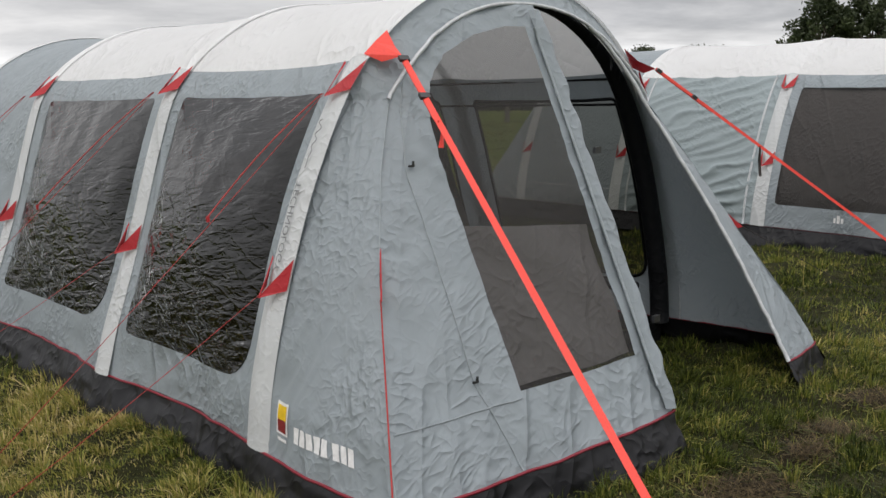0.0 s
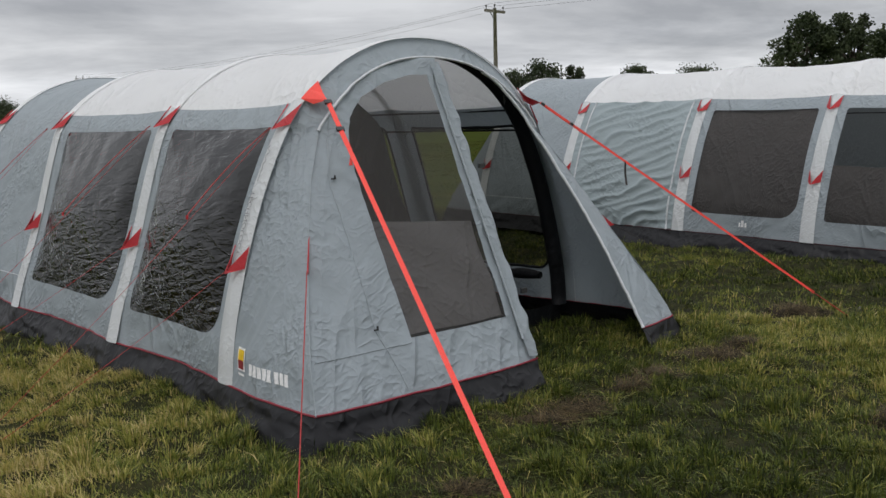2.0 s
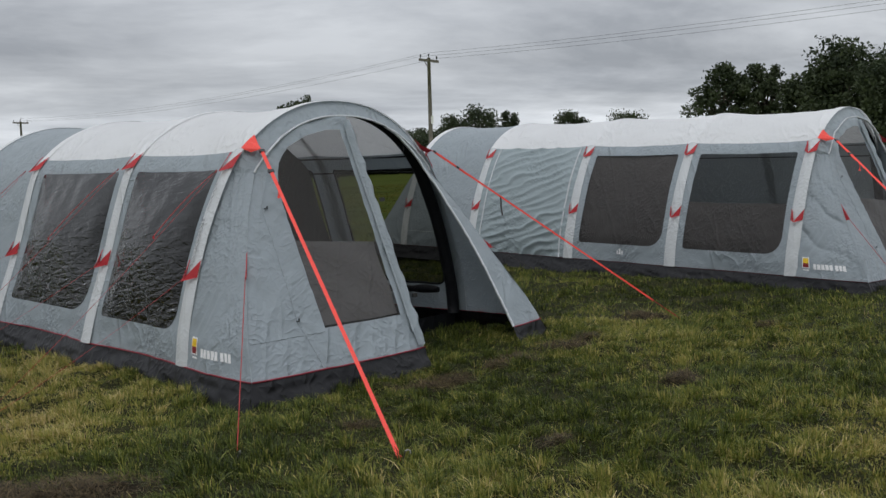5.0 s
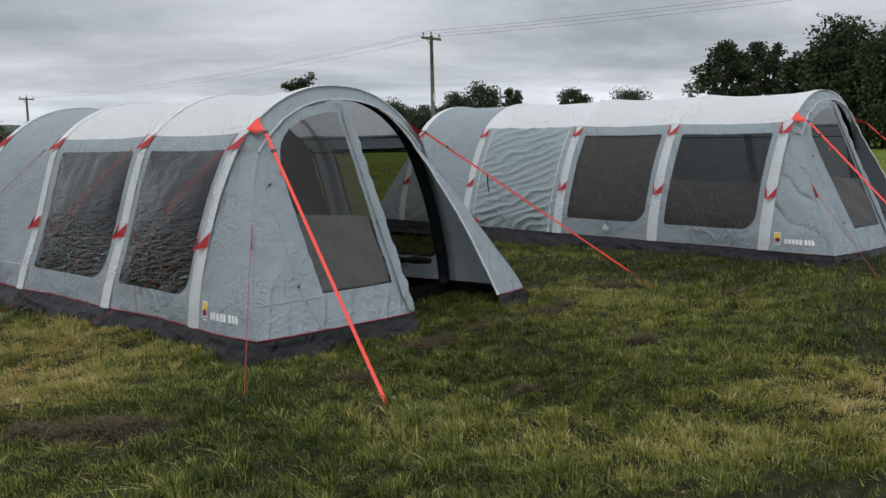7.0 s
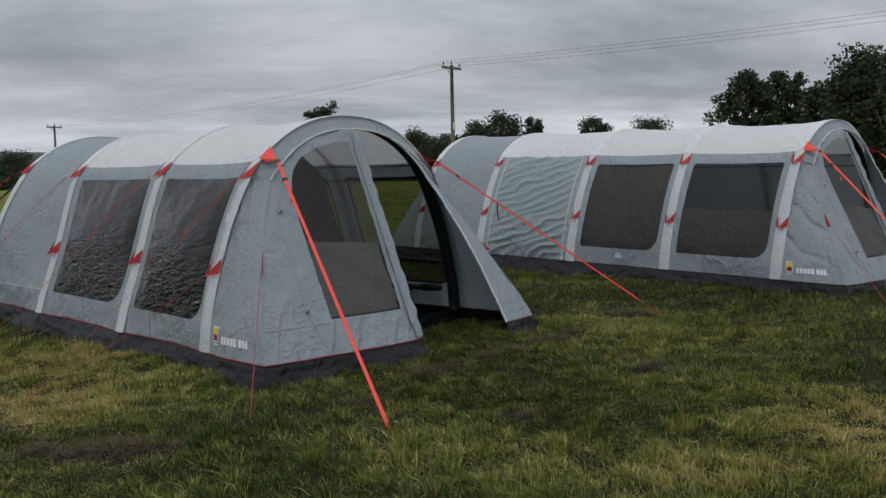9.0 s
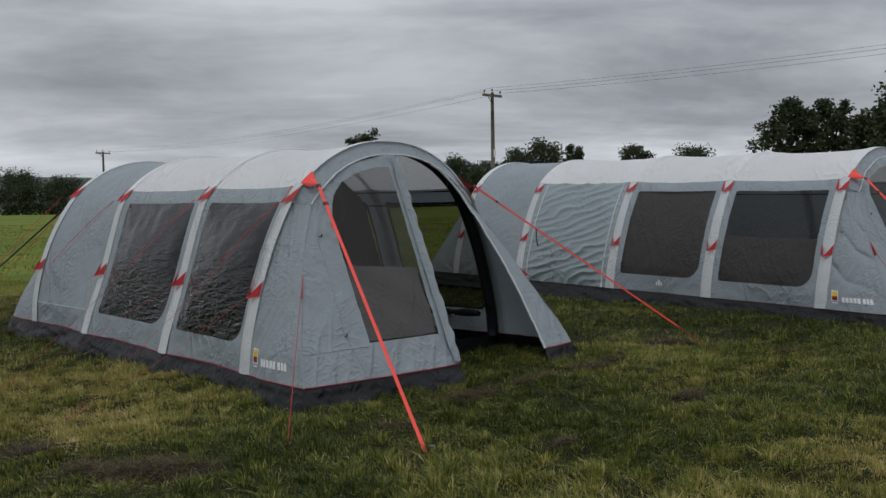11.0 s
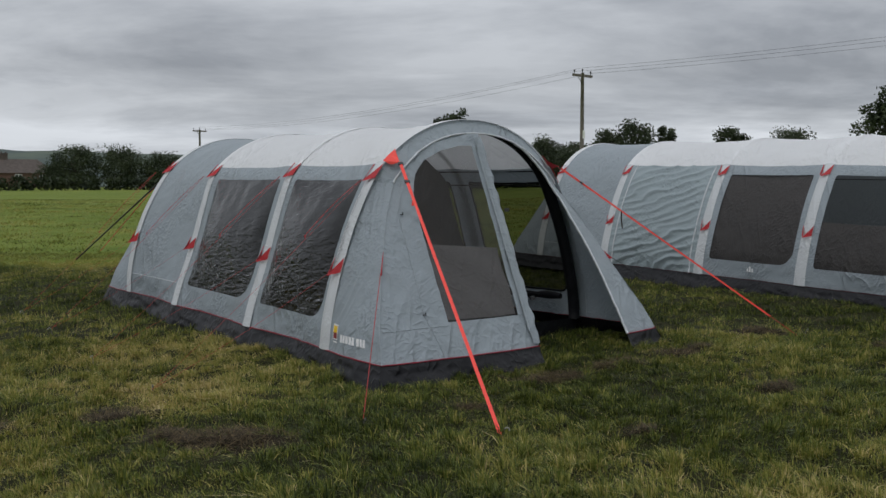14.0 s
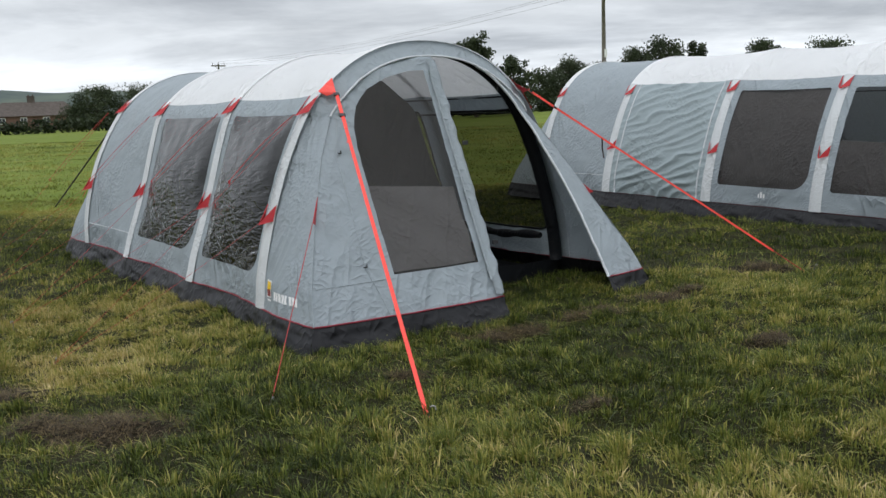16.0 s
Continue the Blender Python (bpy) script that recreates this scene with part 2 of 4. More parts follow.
TILE = plain("brown_roof_tile", (0.085, 0.068, 0.058), 0.85, grain=2.0, vary=0.25)
PANE = plain("dark_window_glass", (0.03, 0.035, 0.04), 0.15)
FRAME = plain("white_window_frame", (0.78, 0.78, 0.76), 0.5)


def leaves(name, dark, light):
    s = Nodes(name)
    at = s.n("ShaderNodeAttribute")
    at.attribute_name = "tone"
    col = s.ramp(at.outputs["Fac"], [(0.0, dark), (1.0, light)])
    pr = s.principled(col, 0.6, 0.0, None, 0.25)
    tr = s.n("ShaderNodeBsdfTranslucent")
    s.link(col, tr.inputs["Color"])
    return s.done(s.mix(0.25, pr, tr.outputs[0]))


LEAF = leaves("tree_leaves", (0.022, 0.034, 0.017), (0.078, 0.098, 0.045))
HEDGELEAF = leaves("hedge_leaves", (0.018, 0.028, 0.014), (0.052, 0.068, 0.030))


def blades():
    s = Nodes("grass_blades")
    at = s.n("ShaderNodeAttribute")
    at.attribute_name = "tone"
    col = s.ramp(at.outputs["Fac"], [(0.0, (0.018, 0.030, 0.007)), (0.33, (0.122, 0.154, 0.029)), (0.58, (0.30, 0.29, 0.066)), (0.80, (0.50, 0.40, 0.145)), (1.0, (0.62, 0.49, 0.25))])
    pr = s.principled(col, 0.45, 0.0, None, 0.25)
    tr = s.n("ShaderNodeBsdfTranslucent")
    s.link(col, tr.inputs["Color"])
    return s.done(s.mix(0.16, pr, tr.outputs[0]))


def soil():
    """Trodden turf: green thatch with straw and bare brown spots; a brighter meadow farther off."""
    s = Nodes("meadow_turf")
    at = s.n("ShaderNodeAttribute")
    at.attribute_name = "tone"
    near = s.ramp(s.noise(9.0, 6.0, 0.65), [(0.30, (0.010, 0.009, 0.005)), (0.5, (0.028, 0.030, 0.011)), (0.72, (0.070, 0.062, 0.026))])
    far = s.ramp(s.noise(0.22, 6.0, 0.7, (1, 2.2, 1)), [(0.32, (0.105, 0.155, 0.022)), (0.5, (0.150, 0.195, 0.030)), (0.7, (0.225, 0.24, 0.055))])
    mx = s.n("ShaderNodeMix")
    mx.data_type = "RGBA"
    s.link(at.outputs["Fac"], mx.inputs["Factor"])
    s.link(near, mx.inputs[6])
    s.link(far, mx.inputs[7])
    at2 = s.n("ShaderNodeAttribute")
    at2.attribute_name = "worn"
    mx2 = s.n("ShaderNodeMix")
    mx2.data_type = "RGBA"
    s.link(at2.outputs["Fac"], mx2.inputs["Factor"])
    s.link(mx.outputs[2], mx2.inputs[6])
    s.link(s.ramp(s.noise(14.0, 5.0, 0.7), [(0.35, (0.016, 0.012, 0.007)), (0.6, (0.042, 0.031, 0.017)), (0.75, (0.09, 0.066, 0.036))]), mx2.inputs[7])
    nrm = s.bump(s.noise(30.0, 5.0, 0.7), 0.7, 0.05)
    return s.done(s.principled(mx2.outputs[2], 0.9, 0.0, nrm, 0.15))


THATCH = leaves("dead_grass_strands", (0.026, 0.018, 0.010), (0.22, 0.16, 0.08))
GRASS = blades()
SOIL = soil()


def haze_hill():
    s = Nodes("far_hill")
    col = s.ramp(s.noise(0.012, 6.0, 0.7), [(0.35, (0.075, 0.095, 0.095)), (0.6, (0.12, 0.145, 0.115))])
    return s.done(s.principled(col, 0.95, 0.0, None, 0.1))


HILL = haze_hill()

# ---- mesh helpers ----


def mesh(name, verts, faces, material, smooth=True):
    me = bpy.data.meshes.new(name)
    me.from_pydata([tuple(v) for v in verts], [], faces)
    me.materials.append(material)
    if smooth:
        me.polygons.foreach_set("use_smooth", [True] * len(me.polygons))
    me.update()
    return me


def part(name, data, parent, label=""):
    ob = new(name, data)
    ob.parent = parent
    return tagged(ob, label)


def grid(fn, ns, nt):
    """A sheet of ns x nt cells over fn(s, t), both from 0 to 1."""
    verts = [fn(i / ns, j / nt) for j in range(nt + 1) for i in range(ns + 1)]
    k = ns + 1
    faces = [(j * k + i, j * k + i + 1, (j + 1) * k + i + 1, (j + 1) * k + i) for j in range(nt) for i in range(ns)]
    return verts, faces


def tube(points, radius, sides=8, flat=1.0):
    """A round or flattened cord along points."""
    pts = [Vector(p) for p in points]
    verts, faces = [], []
    for i, p in enumerate(pts):
        d = (pts[min(i + 1, len(pts) - 1)] - pts[max(i - 1, 0)]).normalized()
        a = d.cross(Vector((0, 0, 1)))
        a = a.normalized() if a.length > 1e-4 else Vector((1, 0, 0))
        b = d.cross(a).normalized()
        r = radius[i] if isinstance(radius, (list, tuple)) else radius
        for s in range(sides):
            w = 2 * math.pi * s / sides
            verts.append(p + a * (math.cos(w) * r) + b * (math.sin(w) * r * flat))
    for i in range(len(pts) - 1):
        for s in range(sides):
            faces.append((i * sides + s, i * sides + (s + 1) % sides, (i + 1) * sides + (s + 1) % sides, (i + 1) * sides + s))
    faces.append(tuple(range(sides)))
    faces.append(tuple(reversed(range((len(pts) - 1) * sides, len(pts) * sides))))
    return verts, faces


def box(cx, cy, cz, sx, sy, sz, m=None):
    v = [Vector((cx + a * sx / 2, cy + b * sy / 2, cz + c * sz / 2)) for c in (-1, 1) for b in (-1, 1) for a in (-1, 1)]
    if m is not None:
        v = [m @ p for p in v]
    return v, [(0, 2, 3, 1), (4, 5, 7, 6), (0, 1, 5, 4), (2, 6, 7, 3), (0, 4, 6, 2), (1, 3, 7, 5)]


def join(*pieces):
    verts, faces = [], []
    for v, f in pieces:
        k = len(verts)
        verts += list(v)
        faces += [tuple(i + k for i in q) for q in f]
    return verts, faces


def interp(x, xs, ys):
    return float(np.interp(x, xs, ys))


def cast(c, w, poly):
    """Where the ray from c at the angle w last meets the polygon's edge."""
    d = (math.cos(w), math.sin(w))
    best = 0.0
    for (x0, y0), (x1, y1) in zip(poly, poly[1:] + poly[:1]):
        ex, ey = x1 - x0, y1 - y0
        det = d[0] * -ey + ex * d[1]
        if abs(det) < 1e-9:
            continue
        rx, ry = x0 - c[0], y0 - c[1]
        k = (rx * -ey + ex * ry) / det
        m = (d[0] * ry - d[1] * rx) / det
        if k > 0 and -1e-6 <= m <= 1 + 1e-6:
            best = max(best, k)
    return (c[0] + d[0] * best, c[1] + d[1] * best)


def holed(fn, outer, inner, n=120, rings=7, fill=9):
    """A sheet over fn(a, b) between the polygon outer and the opening inner, and a second sheet that fills the opening."""
    c = (sum(p[0] for p in inner) / len(inner), sum(p[1] for p in inner) / len(inner))
    angles = sorted({round(2 * math.pi * i / n, 5) for i in range(n)} | {round(math.atan2(p[1] - c[1], p[0] - c[0]) % (2 * math.pi), 5) for p in outer + inner})
    o = [cast(c, w, outer) for w in angles]
    q = [cast(c, w, inner) for w in angles]
    k = len(angles)
    verts, faces = [], []
    for r in range(rings + 1):
        f = r / rings
        verts += [fn(a[0] + (b[0] - a[0]) * f, a[1] + (b[1] - a[1]) * f) for a, b in zip(o, q)]
    for r in range(rings):
        faces += [(r * k + i, r * k + (i + 1) % k, (r + 1) * k + (i + 1) % k, (r + 1) * k + i) for i in range(k)]
    wv, wf = [], []
    for r in range(fill):
        f = 1 - r / fill
        wv += [fn(c[0] + (b[0] - c[0]) * f, c[1] + (b[1] - c[1]) * f).copy() for b in q]
    for r in range(fill - 1):
        wf += [(r * k + i, r * k + (i + 1) % k, (r + 1) * k + (i + 1) % k, (r + 1) * k + i) for i in range(k)]
    wv.append(fn(*c))
    wf += [((fill - 1) * k + i, (fill - 1) * k + (i + 1) % k, fill * k) for i in range(k)]
    return (verts, faces), (wv, [f[::-1] for f in wf]), [fn(*b) for b in q]


# ---- ground ----


def rise(x, y):
    """Height of the field: level round the near tent, rising gently away from it."""
    d = max(0.0, y - 3.0)
    g = 0.034 * d * d / (d + 10.0)
    return 2.3 * math.tanh(g / 2.3) + 0.025 * min(6.0, max(0.0, x - 2.0))


def smooth_noise(shape_seed, x, y):
    """Value noise on a 1 m lattice, for arrays."""
    rng = np.random.RandomState(shape_seed)
    table = rng.rand(64, 64)
    xi, yi = np.floor(x).astype(int), np.floor(y).astype(int)
    fx, fy = x - xi, y - yi
    fx, fy = fx * fx * (3 - 2 * fx), fy * fy * (3 - 2 * fy)
    a, b = table[xi % 64, yi % 64], table[(xi + 1) % 64, yi % 64]
    c, d = table[xi % 64, (yi + 1) % 64], table[(xi + 1) % 64, (yi + 1) % 64]
    return (a * (1 - fx) + b * fx) * (1 - fy) + (c * (1 - fx) + d * fx) * fy


# worn spots: x, y, radius; thatch of dead grass and bare soil
WORN = [(-0.52, 1.02, 0.40), (-1.42, 1.63, 0.24), (-2.1, 1.3, 0.2), (3.9, 4.75, 0.30), (2.25, 3.35, 0.20), (2.02, 3.12, 0.16), (1.62, 2.85, 0.26), (1.42, 2.68, 0.22), (1.9, 1.2, 0.11), (2.75, 3.7, 0.24), (3.0, 3.85, 0.15), (3.1, 2.3, 0.17), (3.22, 2.42, 0.11), (4.7, 3.9, 0.14), (-0.85, 1.12, 0.24), (0.9, 1.9, 0.14)]


def rise_all(x, y):
    d = np.maximum(0.0, y - 3.0)
    g = 0.034 * d * d / (d + 10.0)
    return 2.3 * np.tanh(g / 2.3) + 0.025 * np.clip(x - 2.0, 0.0, 6.0)


def hummocks(x, y):
    k = np.exp(-((np.hypot(x - 1, y - 3) / 30.0) ** 2))
    return k * (0.05 * (smooth_noise(3, x * 0.9 + 50, y * 0.9 + 50) - 0.5) + 0.03 * (smooth_noise(4, x * 3.1 + 50, y * 3.1 + 50) - 0.5) + 0.06 * (smooth_noise(5, x * 6.3 + 50, y * 6.3 + 50) - 0.5))


def wear(x, y):
    """How bare the ground is: 1 in the middle of a worn spot."""
    out = np.zeros_like(x)
    rag = 0.35 + 0.8 * smooth_noise(35, x * 6 + 70, y * 6 + 70) + 0.6 * smooth_noise(36, x * 15 + 70, y * 15 + 70)
    for wx, wy, wr in WORN:
        out = np.maximum(out, np.exp(-(((x - wx) ** 2 + (1.5 * (y - wy)) ** 2) / (wr * rag) ** 2) ** 2))
    return out


def meadow_edge(x, y):
    """Positive beyond the pitch, in the uncut field."""
    return y - (10.5 + 0.25 * (x + 6) * (x > -6)) + 1.2 * (smooth_noise(8, x * 0.4 + 90, y * 0.4 + 90) - 0.5)


def build_ground():
    def axis(lo, hi, step, reach):
        mid = list(np.arange(lo, hi + step, step))
        out, s, x = [], step, mid[-1]
        while x < reach:
            s *= 1.22
            x += s
            out.append(x)
        low, s, x = [], step, mid[0]
        while x > -reach:
            s *= 1.22
            x -= s
            low.append(x)
        return np.array(low[::-1] + mid + out)

    xs, ys = axis(-6, 9, 0.07, 2500), axis(-3, 12, 0.07, 2500)
    gx, gy = np.meshgrid(xs, ys)
    z = rise_all(gx, gy) + hummocks(gx, gy)
    nx, ny = len(xs), len(ys)
    verts = np.stack([gx, gy, z], -1).reshape(-1, 3)
    idx = np.arange(nx * ny).reshape(ny, nx)
    faces = np.stack([idx[:-1, :-1], idx[:-1, 1:], idx[1:, 1:], idx[1:, :-1]], -1).reshape(-1, 4)
    me = bpy.data.meshes.new("ground")
    me.from_pydata(verts.tolist(), [], faces.tolist())
    me.materials.append(SOIL)
    me.polygons.foreach_set("use_smooth", [True] * len(me.polygons))
    # the uncut meadow begins behind the pitch
    tone = np.clip(np.maximum.reduce([meadow_edge(gx, gy) / 1.5, (-6.5 - gy) / 1.5, (np.abs(gx - 1.5) - 11.0) / 2.0]), 0, 1)
    me.attributes.new("tone", "FLOAT", "POINT").data.foreach_set("value", tone.reshape(-1).astype(np.float32))
    me.attributes.new("worn", "FLOAT", "POINT").data.foreach_set("value", wear(gx, gy).reshape(-1).astype(np.float32))
    tagged(new("ground", me), "rough mown meadow grass with straw and worn spots", "ground", kind="structure")


build_ground()

# ---- the tunnel tents ----
BASE = 0.17
HALF = [(0.0, 0.17), (0.035, 0.45), (0.14, 0.85), (0.29, 1.25), (0.51, 1.64), (0.80, 1.90), (1.15, 2.055), (1.53, 2.10)]
WIDTH = 3.06


def spline(points, n=16):
    """A smooth line through points."""
    p = [np.array(q, float) for q in points]
    p = [2 * p[0] - p[1]] + p + [np.array((2 * p[-1][0] - p[-2][0], p[-2][1]))]
    out = []
    for i in range(1, len(p) - 2):
        for s in range(n):
            t = s / n
            out.append(0.5 * (2 * p[i] + (p[i + 1] - p[i - 1]) * t + (2 * p[i - 1] - 5 * p[i] + 4 * p[i + 1] - p[i + 2]) * t * t + (3 * p[i] - p[i - 1] - 3 * p[i + 1] + p[i + 2]) * t ** 3))
    out.append(p[-2])
    return np.array(out)


CURVE = spline(HALF)
LENGTHS = np.concatenate([[0], np.cumsum(np.hypot(*np.diff(CURVE, axis=0).T))])
LENGTHS /= LENGTHS[-1]


def half_point(q):
    return interp(q, LENGTHS, CURVE[:, 0]), interp(q, LENGTHS, CURVE[:, 1])


def q_of(z):
    return interp(z, CURVE[:, 1], LENGTHS)


def arch(q, inward=0.0):
    """The hoop's line: q runs from 0 at one foot over 1 at the crown to 2 at the other; moved inward."""
    f = q if q <= 1 else 2 - q
    a, b = half_point(max(0, f - 0.01)), half_point(min(1, f + 0.01))
    t = Vector((b[0] - a[0], b[1] - a[1]))
    t.normalize()
    u, z = half_point(f)
    u, z = u + t.y * inward, z - t.x * inward
    return (u, z) if q <= 1 else (WIDTH - u, z)


LIP = [arch(q_of(1.60) + (1 - q_of(1.60)) * i / 24, 0.125) for i in range(25)]
LIP[-1] = (1.53, LIP[-1][1])
LIP_U, LIP_Z = [p[0] for p in LIP], [p[1] for p in LIP]
LIP_LOW = LIP_Z[0]


def corner_u(z):
    if z >= LIP_LOW:
        return interp(z, LIP_Z, LIP_U)
    return interp(z, [0.0, 0.17, 0.38, 0.87, 1.25, LIP_LOW], [-0.02, 0.0, 0.05, 0.25, 0.42, LIP_U[0]])


def corner_v(z):
    return interp(z, [0.0, 0.17, 0.38, 0.87, 1.25, LIP_LOW, 2.02], [-0.89, -0.83, -0.73, -0.46, -0.28, -0.15, -0.10])


def front_v(u, z):
    """How far the sloping end wall stands before its hoop."""
    mid = -0.93 + 0.455 * (z - 0.2)
    c = corner_u(z)
    s = min(1.0, max(0.0, (u - c) / max(0.02, 1.53 - c)))
    return corner_v(z) + (mid - corner_v(z)) * (1 - (1 - s) ** 2.4)


def crinkle(p, amount, scale=3.0, seed=0.0):
    return amount * (noise.noise((p[0] * scale + seed, p[1] * scale, p[2] * scale)) + 0.5 * noise.noise((p[0] * scale * 2.7, p[1] * scale * 2.7 + seed, p[2] * scale * 2.7)))


def rounded(x0, y0, x1, y1, r_low_first, r_low_last, r_top=0.02):
    """An opening with corners rounded by their own radii, in the sheet's two measures."""
    out = []
    for cx, cy, r, a0 in ((x1, y0, r_low_last, -90), (x1, y1, r_top, 0), (x0, y1, r_top, 90), (x0, y0, r_low_first, 180)):
        rx, ry = r, r * 1.5
        px, py = cx - rx if cx == x1 else cx + rx, cy + ry if cy == y0 else cy - ry
        for i in range(7):
            a = radians(a0 + 90 * i / 6)
            out.append((px + rx * math.cos(a), py + ry * math.sin(a)))
    return out


def build_tent(name, where, size, hoops, white_bays, bays, label, extras):
    """A tunnel tent on air beams. where: its pose at the foot of the first hoop; hoops: their places along it."""
    root = new(name)
    root.matrix_world = where @ Matrix.Scale(size, 4)
    tagged(root, label, "tent", "tunnel tents")
    seed = 7.3 * len(hoops)

    def add(pname, data, material, plabel="", parent=root, smooth=True):
        return part(pname, mesh(pname, data[0], data[1], material, smooth), parent, plabel)

    last = hoops[-1]
    gap = [b - a for a, b in zip(hoops, hoops[1:])]

    insets = extras.get("insets", [0.0] * len(hoops))

    def inset(v, z):
        """The hoops behind the first stand a little straighter: how far the wall lies inward."""
        return interp(v, hoops, insets) * math.sin(math.pi * min(1.0, max(0.0, (z - BASE) / 1.40)))

    def skin(i, b, q, out=0.0):
        """A point of the sheet in bay i."""
        f = min(q, 2 - q)
        z_here = half_point(f)[1]
        low = max(0.0, 1 - (z_here - BASE) / 0.42)
        sag = 4 * b * (1 - b) * (0.022 + 0.012 * math.sin(math.pi * f / 2) ** 2 + 0.045 * low * low)
        v = hoops[i] + gap[i] * b
        p = (*arch(q, sag - out), v)
        d = (crinkle(p, 0.010, 2.6, seed) + 0.008 * abs(noise.noise((v * 3.2, q * 16 + v * 2, seed)))) * min(1.0, 5 * b, 5 * (1 - b))
        d += low * 0.022 * noise.noise((v * 7 + z_here * 9, z_here * 6, seed)) * min(1.0, 6 * b, 6 * (1 - b))
        u, z = arch(q, sag - out + d)
        return Vector((u + (1 if q <= 1 else -1) * inset(v, z), v, z))

    EAVE = 1.695
    q_eave = q_of(EAVE)
    # roof, bay by bay
    for i in range(len(gap)):
        white = i < white_bays
        add("roof_panel", grid(lambda s, t, i=i: skin(i, s, q_eave + (2 - 2 * q_eave) * t), 14, 44), WHITE if white else GREY, "white roof cloth between two hoops" if white else "grey roof cloth between two hoops")
        # walls
        for far in (False, True):
            kind = bays[i] if not far else extras.get("far", "window")
            if far and i >= len(gap) - 1:
                kind = "plain"

            def wall(b, z, i=i, far=far):
                p = skin(i, b, q_of(z))
                return Vector((WIDTH - p.x, p.y, p.z)) if far else p

            if kind in ("window", "curtained", "half"):
                hole = rounded(0.095, 0.40, 0.90, 1.565, 0.13, 0.025) if not far else rounded(0.10, 0.42, 0.89, 1.55, 0.07, 0.07)
                cloth_sheet, pane_sheet, rim = holed(wall, [(0, BASE), (1, BASE), (1, EAVE), (0, EAVE)], hole)
                panel = add("wall_panel", cloth_sheet, GREY)
                if kind == "window" and not far:
                    # the slack film billows outward
                    for p in pane_sheet[0]:
                        fb = min(1.0, max(0.0, ((p.y - hoops[i]) / gap[i] - 0.095) / 0.805))
                        fz = min(1.0, max(0.0, (p.z - 0.40) / 1.165))
                        p.x -= 0.105 * math.sin(math.pi * fb) ** 0.6 * math.sin(math.pi * fz)
                add("window_film", pane_sheet, FILMFAR if far else (FILM if kind == "window" else FILMDARK), "rippled window film", panel)
                if far:
                    add("window_edging", tube(rim + rim[:1], 0.011, 6), BLACK, "black window edging", panel)
                if far and i == 0:
                    roll = [Vector((WIDTH - 0.16 - 0.015 * math.sin(9 * s), gap[0] * (0.1 + 0.8 * s), 0.36 + 0.018 * math.sin(7 * s + 1))) for s in np.linspace(0, 1, 22)]
                    add("rolled_curtain", tube(roll, [0.028 + 0.016 * abs(math.sin(11 * k / 22)) for k in range(22)], 10), BLACK, "dark rolled-up curtain", panel)
                if kind != "window":
                    top = 1.60 if kind == "curtained" else 0.98

                    def drape(s, t, i=i, top=top):
                        p = skin(i, 0.05 + 0.9 * s, q_of(0.36 + (top - 0.36) * t), -0.03 - 0.012 * math.sin(9 * s + 3 * t))
                        return p

                    add("curtain", grid(drape, 30, 16), CURTAIN, "closed brown-grey curtain behind the film", panel)
            elif kind == "slack":
                def slack(s, t, i=i):
                    z = BASE + (EAVE - BASE) * t
                    ph = 25 * z + 15 * s + 2.2 * noise.noise((s * 2.2, z * 4.5, 2)) + 0.8 * noise.noise((s * 5, z * 11, 5))
                    ripple = (0.034 * (1 - abs(math.sin(ph))) ** 1.6 * (0.75 + 0.9 * noise.noise((s * 2.5, z * 5 + s * 3, 9))) + 0.007 * noise.noise((s * 5, z * 30 + s * 18, 2))) * min(1.0, 5 * s, 5 * (1 - s))
                    return skin(i, s, q_of(z), ripple)

                add("wall_panel", grid(slack, 80, 90), RIBBED, "slack rippled grey wall panel")
                for b in (0.09, 0.91):
                    add("zip_tape", tube([skin(i, b, q_of(z), 0.006) for z in np.linspace(BASE, EAVE, 20)], 0.012, 6, 0.5), HEM, "pale zip tape")
            else:
                add("wall_panel", grid(lambda s, t, w=wall: w(s, BASE + (EAVE - BASE) * t), 36, 52), GREY)
                if not far:
                    add("valance_seam", tube([skin(i, b, q_of(0.405), 0.002) for b in np.linspace(0.04, 0.96, 20)], 0.004, 5), HEM, "pale seam above the slack foot of the wall")

    # air-beam sleeves, tabs and side guys
    def strip(v0, qa, qb, width, n, bulge=0.018):
        def fn(s, t):
            w = 2 * s - 1
            q = qa + (qb - qa) * t
            u, z = arch(q, -0.002 - bulge * (1 - w * w))
            u += (1 if q <= 1 else -1) * inset(v0, z)
            return Vector((u, v0 + w * width / 2 * (1 - 0.25 * t), z))
        return grid(fn, 6, n)

    def mirrored(data):
        return [Vector((WIDTH - p[0], p[1], p[2])) for p in data[0]], [tuple(reversed(f)) for f in data[1]]

